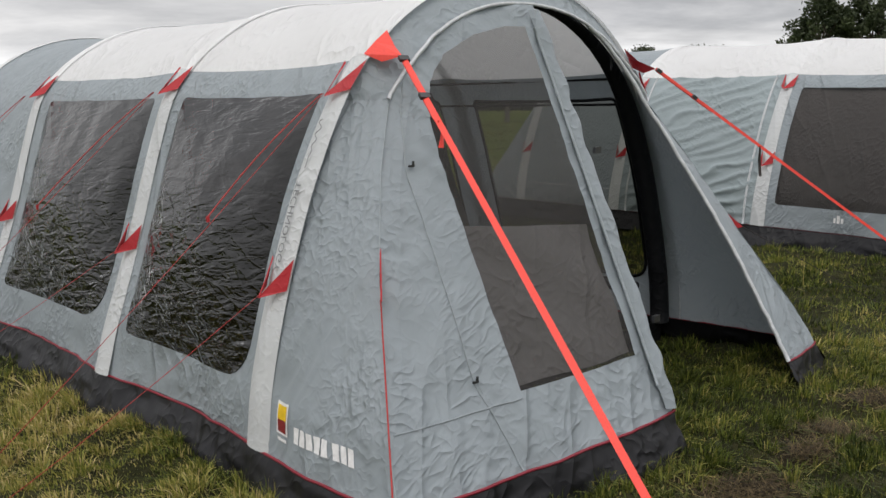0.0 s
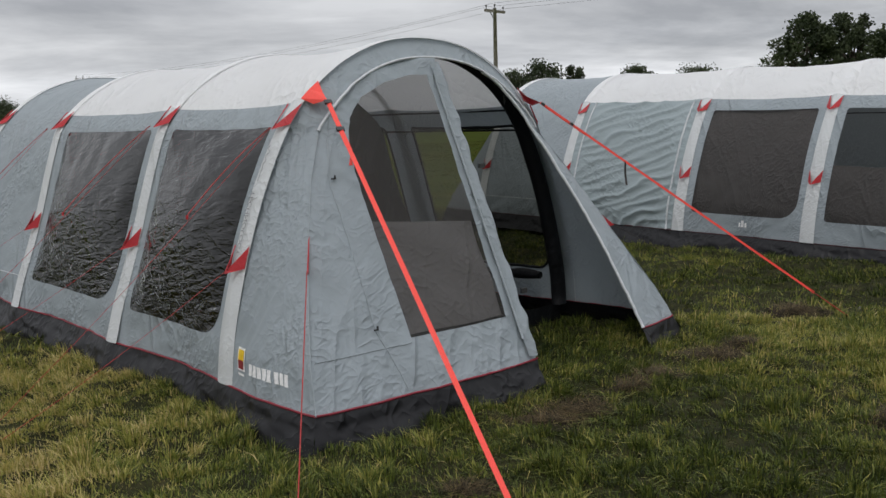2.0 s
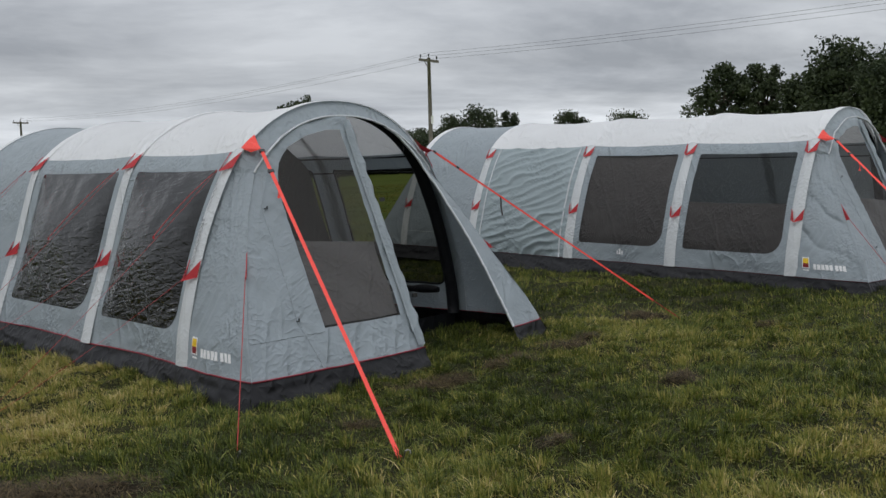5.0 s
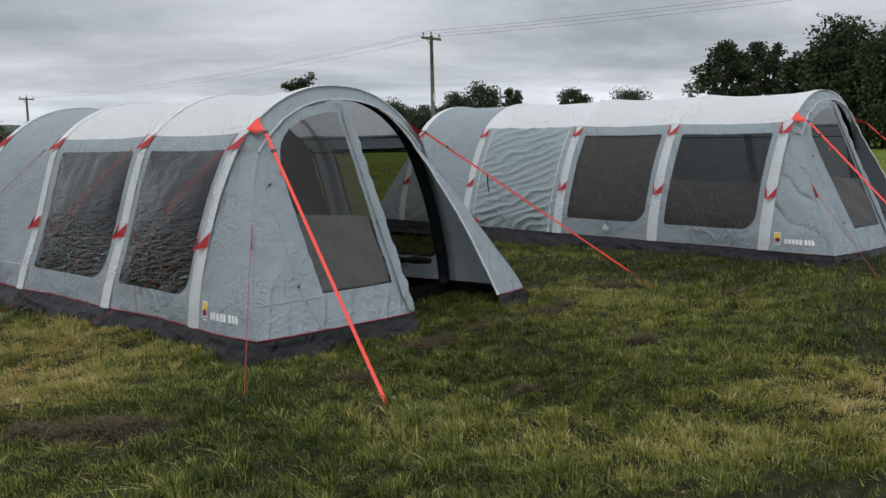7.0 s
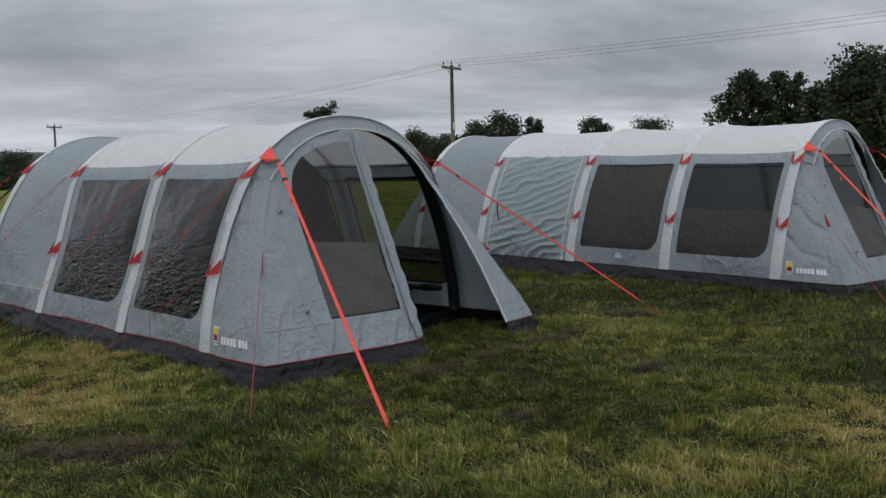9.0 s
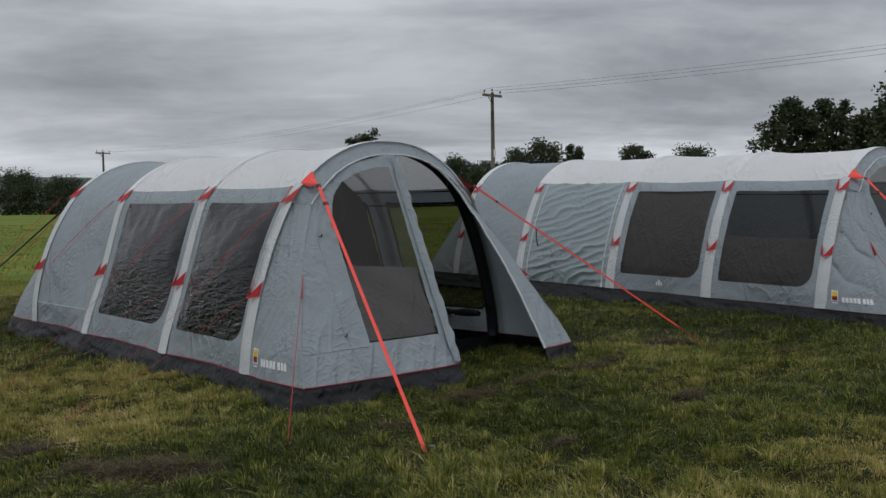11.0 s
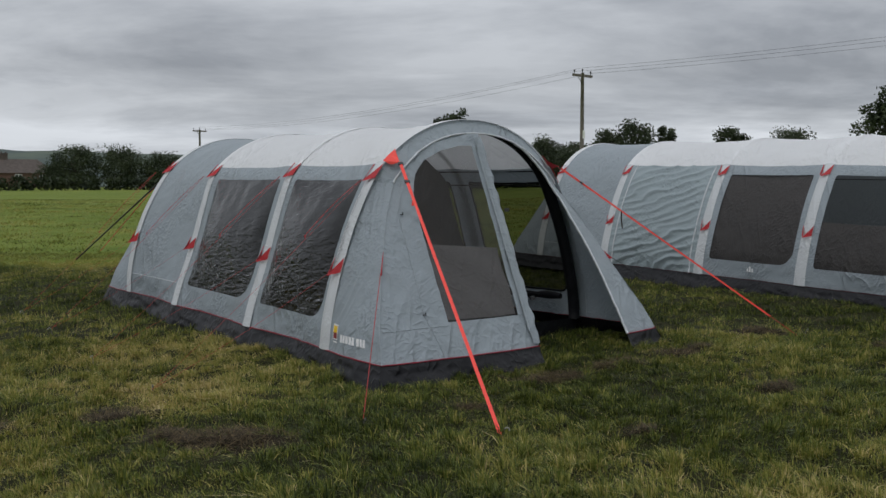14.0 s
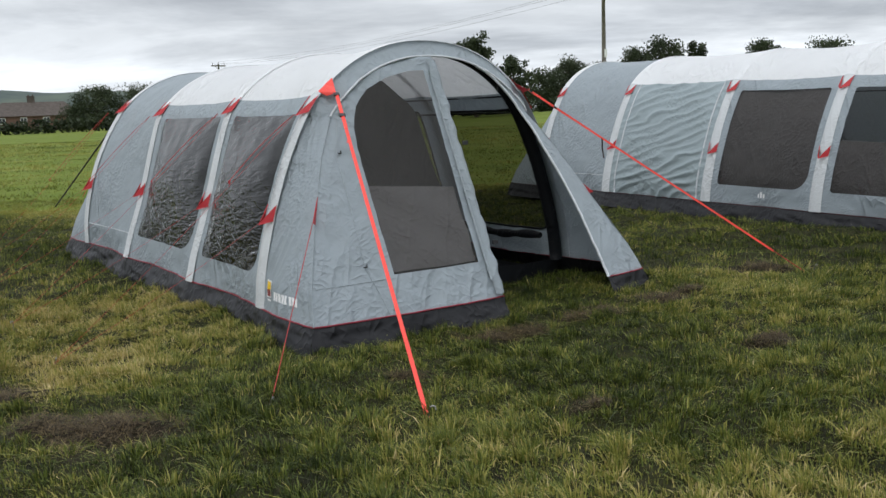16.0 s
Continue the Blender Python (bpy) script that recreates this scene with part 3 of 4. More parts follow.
    for i, v0 in enumerate(hoops):
        s = strip(v0, 0.0, q_eave, 0.155, 26)
        add("beam_sleeve", s, SLEEVE, "pale sleeve over an air beam")
        add("beam_sleeve", mirrored(s), SLEEVE, "pale sleeve over an air beam")
        add("roof_seam_band", strip(v0, q_eave, 2 - q_eave, 0.12, 50, 0.005), WHITE, "white band over a roof hoop")
        lift = extras.get("lifts", [0.0] * len(hoops))[i]
        for z0, wide in ((1.57 + lift, 0.072), (0.80, 0.072)):
            k_in = Vector((inset(v0, z0), 0, 0))
            for far in (False, True):
                u0, zz = arch(q_of(z0), -0.055)
                tip = Vector((u0 - 0.035, v0, z0 - 0.015)) + k_in
                ends = []
                for sgn in (-1, 1):
                    a = arch(q_of(z0 + 0.115), -0.012)
                    b = arch(q_of(z0 - 0.005), -0.010)
                    ends.append((Vector((a[0], v0 + sgn * wide, a[1])), Vector((b[0], v0 + sgn * wide * 0.95, b[1])), Vector((a[0] - 0.004, v0 + sgn * wide * 0.86, a[1] - 0.012))))
                vv, ff = [], []
                for a, b, c in ends:
                    k = len(vv)
                    vv += [a, b, tip, c, tip - k_in + Vector((-0.012, 0, -0.012))]
                    ff += [(k, k + 1, k + 2), (k, k + 2, k + 4, k + 3), (k + 1, k + 2, k + 4)]
                vv = [p if p is tip else p + k_in for p in vv]
                data = (vv, ff)
                add("guy_tab", mirrored(data) if far else data, RED, "red reinforced guy tab", smooth=False)
    # side guys come together in one peg a hoop
    for i, v0 in enumerate(hoops if extras["reach"] else []):
        reach = extras["reach"][i] if i < len(extras["reach"]) else 1.4
        peg = Vector((-reach, v0 + 0.02, 0.03))
        for z0 in (1.555, 0.785):
            u0, _ = arch(q_of(z0), -0.06)
            start = Vector((u0 - 0.03 + inset(v0, z0), v0, z0 + (extras.get("lifts", [0.0] * len(hoops))[i] if z0 > 1 else 0.0)))
            pts = [start.lerp(peg, f) - Vector((0, 0, 0.03 * math.sin(math.pi * f))) for f in np.linspace(0, 1, 14)]
            add("guy_rope", tube(pts, extras.get("cord", 0.0013), 6), ROPE, "thin red guy rope")
            if z0 > 1:
                k = start.lerp(peg, 0.30 + 0.05 * i)
                back = [start.lerp(k, f) + Vector((0.0, 0.012 + 0.01 * math.sin(3 * f), 0.02 * math.sin(math.pi * f))) for f in np.linspace(0, 1, 8)]
                add("guy_rope", tube(back, 0.0026, 6), ROPE, "thin red guy rope")
                add("rope_slider", box(k.x, k.y, k.z, 0.008, 0.012, 0.022), RED, "red rope slider", smooth=False)

    # end walls
    def fwall(u, z, out=0.0):
        p = Vector((u, front_v(u, z) - out, z))
        p.y += 0.014 * abs(noise.noise((u * 2.4, z * 9 + u * 7, seed + 3))) + 0.007 * abs(noise.noise((u * 6, z * 15 - u * 9, seed + 9)))
        p.y += crinkle(p, 0.011, 2.8, seed) + 0.006 * math.sin(14 * u + 5 * z) * (1 - abs(2 * min(1, max(0, (u - 0.2) / 1.3)) - 1))
        return p

    opening = [(0.67, 0.43), (1.39, 0.43), (1.405, 1.2), (1.41, 1.865), (1.28, 1.86), (1.07, 1.81), (0.89, 1.72), (0.775, 1.60), (0.715, 1.45), (0.69, 1.3), (0.68, 1.05), (0.675, 0.75)]
    border = [(0.0, BASE), (0.5, BASE), (1.0, BASE), (1.53, BASE), (1.53, 1.0)] + LIP[::-3] + [(corner_u(z), z) for z in np.linspace(LIP_LOW - 0.02, BASE + 0.05, 16)]
    wall_sheet, net_sheet, rim = holed(fwall, border, opening, 240, 20, 12)
    front = add("front_panel", wall_sheet, GREY, "grey sloping front panel beside the open door")
    add("net_window", net_sheet, NET, "dark insect net window", front)

    def flap(s, t):
        z = 0.44 + 0.56 * t
        lo, hi = interp(z, [0.43, 0.75, 1.05, 1.3], [0.68, 0.685, 0.69, 0.70]), 1.385
        return fwall(lo + (hi - lo) * s, z - 0.05 * s * t + 0.03 * t, -0.018 - 0.010 * math.sin(7 * s + 9 * t))

    add("net_flap", grid(flap, 20, 16), CURTAIN, "creased dark half-height flap behind the net", front)
    # free door edge: a crinkled folded strip along the middle
    def edge(s, t):
        z = 0.20 + (LIP_Z[-1] - 0.03 - 0.20) * t
        u = 1.455 + 0.085 * s
        wob = 0.004 * math.sin(47 * t + 2 * math.sin(9 * t)) + 0.014 * noise.noise((3.0, z * 11, s))
        return Vector((u + 0.4 * wob, front_v(1.53, z) - 0.012 - 0.030 * math.sin(math.pi * s) - wob * s, z))

    add("door_edge_flap", grid(edge, 8, 70), GREY, "crinkled grey storm flap along the zip", front)
    add("zip", tube([Vector((1.445, front_v(1.45, z) - 0.02, z)) for z in np.linspace(0.3, 1.86, 24)], 0.006, 6), SEAM, "", front)
    for z in (1.30, 0.56):
        add("zip_pull", box(1.565, front_v(1.53, z) - 0.045, z, 0.045, 0.016, 0.03), PLASTIC, "dark zip toggle", front, False)
    add("seam", tube([fwall(interp(z, [0.17, 0.5, 1.25, 1.62], [0.56, 0.47, 0.52, 0.66]), z, 0.003) for z in np.linspace(BASE, 1.60, 28)], 0.0024, 5), SEAM, "", front)
    add("seam", tube([fwall(u, 0.395 + 0.03 * u / 1.53, 0.003) for u in np.linspace(0.08, 0.66, 14)], 0.0026, 5), SEAM, "", front)
    for u, z in ((0.47, 0.50), (0.545, 1.27)):
        p = fwall(u, z, 0.016)
        add("toggle", join(box(p.x, p.y, p.z, 0.026, 0.010, 0.008), box(p.x + 0.009, p.y, p.z + 0.008, 0.007, 0.008, 0.022)), PLASTIC, "small dark toggle", front, False)

    # free wing on the other side of the doorway; its foot is pegged a little farther out
    def splay(z, s=1.0):
        return Vector((0.045, -0.075, 0)) * (s * max(0.0, 1 - (z - BASE) / (LIP_LOW - BASE)) * extras.get("splay", 0.0))

    def wing(s, t):
        z = BASE + (LIP_Z[14] - BASE) * t
        inner_edge = max(corner_u(z) + 0.004, interp(z, [0.17, 0.6, 1.0, 1.4, 1.65, 1.80, 1.9], [0.48, 0.50, 0.54, 0.63, 0.76, 0.90, 1.05]))
        u = inner_edge + (corner_u(z) - inner_edge) * s
        p = fwall(u, z)
        return Vector((WIDTH - u, p.y, z)) + splay(z)

    wing_panel = add("front_wing", grid(wing, 14, 50), GREY, "grey front wing beside the doorway")
    add("door_hem", tube([wing(0, t) + Vector((0, -0.004, 0)) for t in np.linspace(0, 1, 40)], 0.011, 6), HEM, "pale door hem", wing_panel)

    # side gussets from the first hoop to the corner seam
    def gusset(s, t, out=0.0):
        z = BASE + (LIP_LOW - BASE) * t
        u0, _ = half_point(q_of(z))
        p = Vector((u0, 0.0, z)).lerp(Vector((corner_u(z), corner_v(z), z)), s)
        bow = 0.035 * math.sin(math.pi * s) * (1 - t)
        pull = extras.get("pull", 0.0)
        if pull:
            ph = 3.0 * s + 9.0 * z + 1.2 * noise.noise((s * 2, z * 3, seed + 1))
            d_pull = pull * (1 - abs(math.sin(ph))) ** 2 * max(0.0, 1 - abs(z - 0.75) / 0.65)
        else:
            d_pull = 0.0
        d = (d_pull + crinkle(p, 0.010, 2.7, seed) + 0.014 * abs(noise.noise((s * 2.2, z * 7 - s * 6, seed))) + 0.007 * abs(noise.noise((s * 5, z * 16 - s * 12, seed + 5)))) * min(1, 6 * s, 6 * (1 - s))
        return p + Vector((-bow + d - out, 0, 0))

    gus = add("side_gusset", grid(gusset, 60, 110), GREY, "grey front gusset with printed mark")
    far_gusset = mirrored(grid(gusset, 16, 36))
    add("side_gusset", ([p + splay(p.z, min(1.0, p.y / corner_v(p.z))) for p in far_gusset[0]], far_gusset[1]), GREY, "grey front gusset")
    add("corner_seam", tube([Vector((corner_u(z) - 0.003, corner_v(z) - 0.003, z)) for z in np.linspace(BASE, LIP_LOW, 30)], 0.0028, 5), SEAM)

    # hooded lip round the front hoop
    q0 = q_of(1.60)

    def visor(s, t):
        q = q0 + (2 - 2 * q0) * t
        u, z = arch(q, 0.125 * s - 0.004)
        edge_q = min(t, 1 - t)
        v = -0.02 - (0.08 + 0.05 * (1 - min(1, edge_q * 3))) * s
        p = Vector((u, v, z))
        p.y += (crinkle(p, 0.012, 5.0, seed) + 0.018 * abs(noise.noise((t * 26, s * 2, seed))) - 0.010 * abs(noise.noise((t * 60, s * 3, seed)))) * s
        return p

    hood = add("hood", grid(visor, 10, 150), GREY, "creased grey hood round the front arch")
    add("hood_piping", tube([visor(1, t) + Vector((0, -0.006, 0)) for t in np.linspace(0, 1, 80)], 0.0085, 6), HEM, "pale piping", hood)
    # ends of the hood that close on the gussets
    cheek = grid(lambda s, t: gusset(s, 1).lerp(visor(s, 0), t), 6, 4)
    add("hood_cheek", cheek, GREY, "", hood)
    add("hood_cheek", mirrored(cheek), GREY, "", hood)

    # rear wall and its gussets
    back = extras.get("back", 0.75) / 0.83

    def rear(s, t):
        z = BASE + (LIP_Z[-1] - BASE) * t
        c = corner_u(z)
        u = c + (WIDTH - 2 * c) * s
        f = u if u <= 1.53 else WIDTH - u
        return Vector((u, last - front_v(f, z) * back, z))

    add("rear_panel", grid(rear, 24, 24), GREY)

    def rear_gusset(s, t):
        p = gusset(s, t)
        return Vector((p.x, last - p.y * back, p.z))

    add("rear_gusset", grid(rear_gusset, 10, 20), GREY)
    add("rear_gusset", mirrored(grid(rear_gusset, 10, 20)), GREY)

    def rear_hood(s, t):
        p = visor(s, t)
        return Vector((p.x, last - p.y, p.z))

    add("rear_hood", grid(rear_hood, 4, 60), GREY)

    # mud skirt with red piping
    def side_line(far):
        line = [gusset(1 - s, 0) for s in np.linspace(0, 1, 10)]
        for i in range(len(gap)):
            line += [skin(i, s, 0.0) for s in np.linspace(0.05, 1, 16)]
        line += [rear_gusset(s, 0) for s in np.linspace(0.1, 1, 8)]
        return [Vector((WIDTH - p.x, p.y, p.z)) + (splay(BASE, 1 - k / 9) if k < 10 else Vector()) for k, p in enumerate(line)] if far else line

    lines = {"near": side_line(False), "far": side_line(True), "front": [fwall(u, BASE) for u in np.linspace(0, 1.54, 22)], "wing": [wing(s, 0) for s in np.linspace(0, 1, 10)], "rear": [rear(s, 0) for s in np.linspace(0, 1, 24)]}
    outward = {"near": Vector((-1, 0, 0)), "far": Vector((1, 0, 0)), "front": Vector((0, -1, 0)), "wing": Vector((0, -1, 0)), "rear": Vector((0, 1, 0))}
    for key, line in lines.items():
        n = len(line) - 1

        def sheet(s, t, line=line, key=key, n=n):
            k = s * n
            i = min(n - 1, int(k))
            p = line[i].lerp(line[i + 1], k - i)
            drop = 1 - t
            ripple = (0.042 * noise.noise((s * n * 0.22, t * 1.3, seed)) + 0.012 * noise.noise((s * n * 0.75 + t * 2, t * 2.2, seed + 4))) * drop ** 0.7 + 0.018 * math.sin(math.pi * t) * noise.noise((s * n * 0.5 - t * 3, t * 4, seed + 8))
            foot = 0.10 * drop
            e = outward[key] * (foot + ripple)
            if key in ("near", "far", "front", "wing"):
                ends = 1 - min(1, s * n / 2) if key in ("near", "far", "front") else 1 - min(1, (1 - s) * n / 2)
                side = Vector((0, -1, 0)) if key in ("near", "far") else Vector((-1 if key == "front" else 1, 0, 0))
                e = e + side * foot * ends
            return Vector((p.x, p.y, -0.03 + (BASE + 0.03) * t)) + e

        sk = add("mud_skirt", grid(sheet, n * 4, 10), SKIRT, "creased charcoal mud skirt")
        add("piping", tube([p + outward[key] * 0.005 for p in line], 0.006, 6), extras.get("piping", PIPING), "dark red piping", sk)

    # inside: groundsheet, its lip, black beam sleeve, bedroom wall
    def floor_sheet(s, t):
        u = 0.06 + (WIDTH - 0.12) * s
        v = 0.05 + (last - 0.1) * t
        return Vector((u, v, 0.045 + 0.008 * noise.noise((u * 3, v * 3, 1))))

    add("groundsheet", grid(floor_sheet, 20, 30), BLACK, "dark sewn-in groundsheet")
    add("groundsheet_lip", grid(lambda s, t: Vector((0.05 + (WIDTH - 0.1) * s, 0.04 + 0.015 * math.sin(12 * s), 0.0 + 0.16 * t)), 30, 3), BLACK, "black groundsheet lip")
    beam = [arch(q, 0.085) for q in np.linspace(0.0, 2.0, 64)]
    add("beam_sleeve_inside", tube([Vector((u, 0.02, z)) for u, z in beam], [0.022 + 0.036 * min(1.0, abs(u - WIDTH / 2) / 1.1) ** 2 for u, z in beam], 12), BLACK, "black inner sleeve of the front beam")
    for zz in (1.655, 1.51):
        u0, _ = half_point(q_of(zz))
        add("inside_tape", tube([Vector((WIDTH - u0 - 0.03, v, zz)) for v in np.linspace(0.05, hoops[2], 12)], 0.008, 5), BLACK, "black inside tape")
    bedroom = extras.get("bedroom", hoops[2] - 0.02)

    def partition(s, t):
        z = 0.05 + 1.93 * t
        u0 = half_point(q_of(min(2.10, max(BASE, z + 0.10 * t))))[0] + 0.05 + inset(bedroom, z)
        u = u0 + (WIDTH - 2 * u0) * s
        return Vector((u, bedroom + 0.02 * math.sin(17 * u), z))

    add("bedroom_wall", grid(partition, 40, 30), INNER, "dark inner bedroom wall")

    # strap guys at the front arch
    for far, peg in ((False, extras["peg_near"]), (True, extras["peg_far"])):
        a = Vector((0.60, -0.13, 1.755))
        p0 = Vector((a.x, -0.215, 1.70))
        tab = ([Vector((0.555, -0.03, 1.715)), Vector((0.665, -0.05, 1.815)), Vector((0.64, -0.125, 1.745)), p0, Vector((0.575, -0.12, 1.68)), Vector((0.605, -0.04, 1.765))], [(0, 5, 3, 4), (5, 1, 2, 3), (0, 1, 5)])
        add("strap_tab", mirrored(tab) if far else tab, RED if far else STRAP, "red strap anchor", smooth=False)
        if far:
            p0 = Vector((WIDTH - p0.x, p0.y, p0.z))
        d = (peg - p0).normalized()
        wide = d.cross(Vector((-0.62, -0.78, 0.15))).normalized()
        thick = d.cross(wide).normalized()

        def webbing(lo, hi, half, lift=0.0, n=10):
            v, f = [], []
            for i in range(n + 1):
                c = p0 + d * (lo + (hi - lo) * i / n) + thick * lift
                for a_, b_ in ((-1, -1), (1, -1), (1, 1), (-1, 1)):
                    v.append(c + wide * half * a_ + thick * 0.0015 * b_)
            for i in range(n):
                f += [(i * 4 + k, i * 4 + (k + 1) % 4, (i + 1) * 4 + (k + 1) % 4, (i + 1) * 4 + k) for k in range(4)]
            return v, f + [(0, 1, 2, 3), tuple(n * 4 + k for k in (3, 2, 1, 0))]

        full = (peg - p0).length
        half = 0.0115 if not far else 0.0080
        strap = add("strap_guy", webbing(0, full if not far else full * 0.86, half), STRAP, "flat signal-red webbing guy strap", smooth=False)
        add("strap_loop", webbing(0.02, 0.40, half * 1.12, 0.006), STRAP, "doubled webbing", strap, False)
        for at_d in (0.02, 0.27):
            c = p0 + d * at_d
            m = Matrix.Translation(c) @ d.to_track_quat("Y", "Z").to_matrix().to_4x4()
            add("buckle", box(0, 0, 0, 0.042, 0.03, 0.014, m), PLASTIC, "black plastic buckle", strap, False)
        if not far:
            c = p0 + d * 0.42
            end = [c, c + Vector((0.012, -0.01, -0.05)), c + Vector((0.004, -0.012, -0.10))]
            add("strap_end", tube(end, 0.012, 6, 0.25), STRAP, "", strap)
        else:
            add("guy_rope", tube([p0 + d * full * f for f in (0.85, 0.92, 1.0)], 0.0042, 6), ROPE, "thin dark red cord down to the peg", strap)
            c = p0 + d * 0.75
            add("strap_end", tube([c, c + Vector((0.0, 0, -0.08)), c + Vector((0.02, 0, -0.17))], 0.009, 6, 0.3), DARKSTRAP, "", strap)
    # corner guys
    for far in (False, True):
        z0 = 0.86
        c = Vector((corner_u(z0), corner_v(z0), z0))
        pull = Vector((-0.62, -0.78, -0.35))
        lo_c, hi_c = Vector((corner_u(0.80), corner_v(0.80), 0.80)), Vector((corner_u(0.98), corner_v(0.98), 0.98))
        rim_v = Vector((0.004, -0.003, 0))
        tabv = ([hi_c, lo_c, c + pull * 0.11, hi_c + rim_v, lo_c + rim_v, c + pull * 0.11 + rim_v], [(0, 1, 2), (5, 4, 3), (0, 2, 5, 3), (1, 4, 5, 2)])
        add("guy_tab", mirrored(tabv) if far else tabv, RED, "red reinforced guy tab", smooth=False)
        a = c + pull * 0.105
        b = extras["peg_corner"]
        if far:
            a, b = Vector((WIDTH - a.x, a.y, a.z)), Vector((WIDTH - b.x, b.y, b.z))
        add("guy_rope", tube([a.lerp(b, f) for f in np.linspace(0, 1, 8)], 0.0028 if not far else 0.0022, 6), DARKSTRAP if far else ROPE, "thin dark guy rope" if far else "thin red guy rope")
    # small hanging zip pull under the hood
    u, z = arch(1.30, 0.135)
    add("zip_pull", tube([Vector((u, -0.08, z)), Vector((u + 0.004, -0.085, z - 0.045)), Vector((u, -0.085, z - 0.07))], [0.004, 0.007, 0.004], 6), PLASTIC, "hanging dark zip pull", hood)
    if extras.get("side_print"):
        for a_, b_ in ((0.46, 0.475), (0.482, 0.50), (0.507, 0.52)):
            add("printed_bar", grid(lambda s, t: skin(1, a_ + (b_ - a_) * s, q_of(0.27 + (0.05 if a_ != 0.482 else 0.075) * t), 0.005), 2, 3), MARK_WHITE, "small white print")
    # storm guys at the back
    for (a, b, mt, r) in extras["rear_guys"]:
        add("rear_guy", tube([Vector(a).lerp(Vector(b), f) for f in np.linspace(0, 1, 10)], r, 6), mt, "rear storm guy")

    # printed mark on the gusset
    def on_gusset(s, z, out=0.004):
        return gusset(s, (z - BASE) / (LIP_LOW - BASE), out)

    def patch(s0, s1, z0, z1, out):
        return grid(lambda a, b: on_gusset(s0 + (s1 - s0) * a, z0 + (z1 - z0) * b, out), 4, 4)

    add("printed_badge", patch(0.165, 0.275, 0.275, 0.395, 0.004), MARK_WHITE, "white printed badge", gus)
    add("badge_sun", patch(0.180, 0.262, 0.330, 0.385, 0.006), MARK_YELLOW, "yellow badge field", gus)
    add("badge_foot", patch(0.180, 0.262, 0.285, 0.330, 0.006), MARK_RED, "maroon badge field", gus)
    add("printed_bar", patch(0.175, 0.265, 0.250, 0.262, 0.004), MARK_WHITE, "", gus)
    s0 = 0.33
    for wdt in (0.040, 0.044, 0.044, 0.044, 0.044, 0.0, 0.042, 0.038, 0.040):
        if wdt:
            add("printed_bar", patch(s0, s0 + wdt, 0.268, 0.325, 0.004), MARK_WHITE, "white printed bar", gus)
        s0 += wdt + 0.012 if wdt else 0.022
    return root, arch, skin


TENT_TURN = 38.46
near_pose = pose(-0.265, 3.156, 0.0, 0, 0, TENT_TURN) @ pose(0, 0, 0, 0.65, 0, 0)
build_tent("tunnel_tent", near_pose, 1.0, [0.0, 1.44, 3.24, 4.70], 2, ["window", "window", "plain"],
    "grey and white inflatable tunnel tent with its front door open",
    dict(splay=1.0, bedroom=1.58, insets=[0.0, 0.08, 0.095, -0.03], lifts=[0.0, 0.03, 0.035, 0.09], reach=[1.42, 1.40, 1.27, 1.2], peg_near=Vector((-0.176, -2.363, 0.0)), peg_far=Vector((4.36, -1.72, 0.03)), peg_corner=Vector((-0.74, -1.70, 0.0)), back=0.75,
        rear_guys=[((0.50, 4.72, 1.60), (0.75, 9.6, 0.18), DARKSTRAP, 0.011), ((0.52, 4.74, 1.64), (1.4, 10.4, 0.25), STRAP, 0.005), ((2.5, 4.74, 1.64), (3.4, 8.6, 0.15), ROPE, 0.004)]))
far_pose = pose(6.03, 5.73, 0.078, 0, 0, 35.3) @ pose(0, 0, 0, 1.2, 0, 0)
build_tent("tunnel_tent", far_pose, 1.0, [0.0, 1.53, 3.09, 4.91, 6.40], 3, ["half", "curtained", "slack", "plain"],
    "larger grey and white inflatable tunnel tent with curtained windows",
    dict(reach=[], piping=DARKPIPING, pull=0.03, peg_near=Vector((-0.2, -2.2, 0.0)), peg_far=Vector((3.8, -1.7, 0.0)), peg_corner=Vector((-0.7, -1.6, 0.0)), back=0.75, far="plain", side_print=True, cord=0.0014, rear_guys=[]))


def sleeve_writing():
    """Print that runs down the first sleeve."""
    cu = bpy.data.curves.new("print", "FONT")
    cu.body, cu.size, cu.align_x, cu.align_y, cu.extrude = "TECHNOLOGY", 0.050, "LEFT", "CENTER", 0.0004
    me = bpy.data.meshes.new_from_object(bpy.data.objects.new("print", cu))
    for v in me.vertices:
        z = 1.20 - v.co.x
        u, zz = arch(q_of(z), -0.030)
        v.co = (u, v.co.y + 0.0, zz)
    me.materials.clear()
    me.materials.append(MARK_GREY)
    return me


tent_a = bpy.data.objects["tunnel_tent"]
part("sleeve_print", sleeve_writing(), tent_a, "grey word printed down the sleeve")


def squiggle(t):
    z = 1.44 - 0.19 * t
    u, zz = arch(q_of(z), -0.030)
    return Vector((u, 0.014 * math.sin(t * 26) * (0.5 + 0.5 * math.cos(3 * t)) - 0.004, zz))


part("sleeve_mark", mesh("sleeve_mark", *tube([squiggle(t) for t in np.linspace(0, 1, 60)], 0.0018, 5), MARK_GREY), tent_a, "dark scrawled mark on the sleeve")


def make_peg():
    body = tube([(0, 0, 0.06), (0, 0, -0.12)], 0.004, 6)
    hook = tube([(0, 0, 0.055), (0.012, 0, 0.066), (0.026, 0, 0.062), (0.030, 0, 0.048)], 0.004, 6)
    return mesh("tent_peg", *join(body, hook), STEEL)


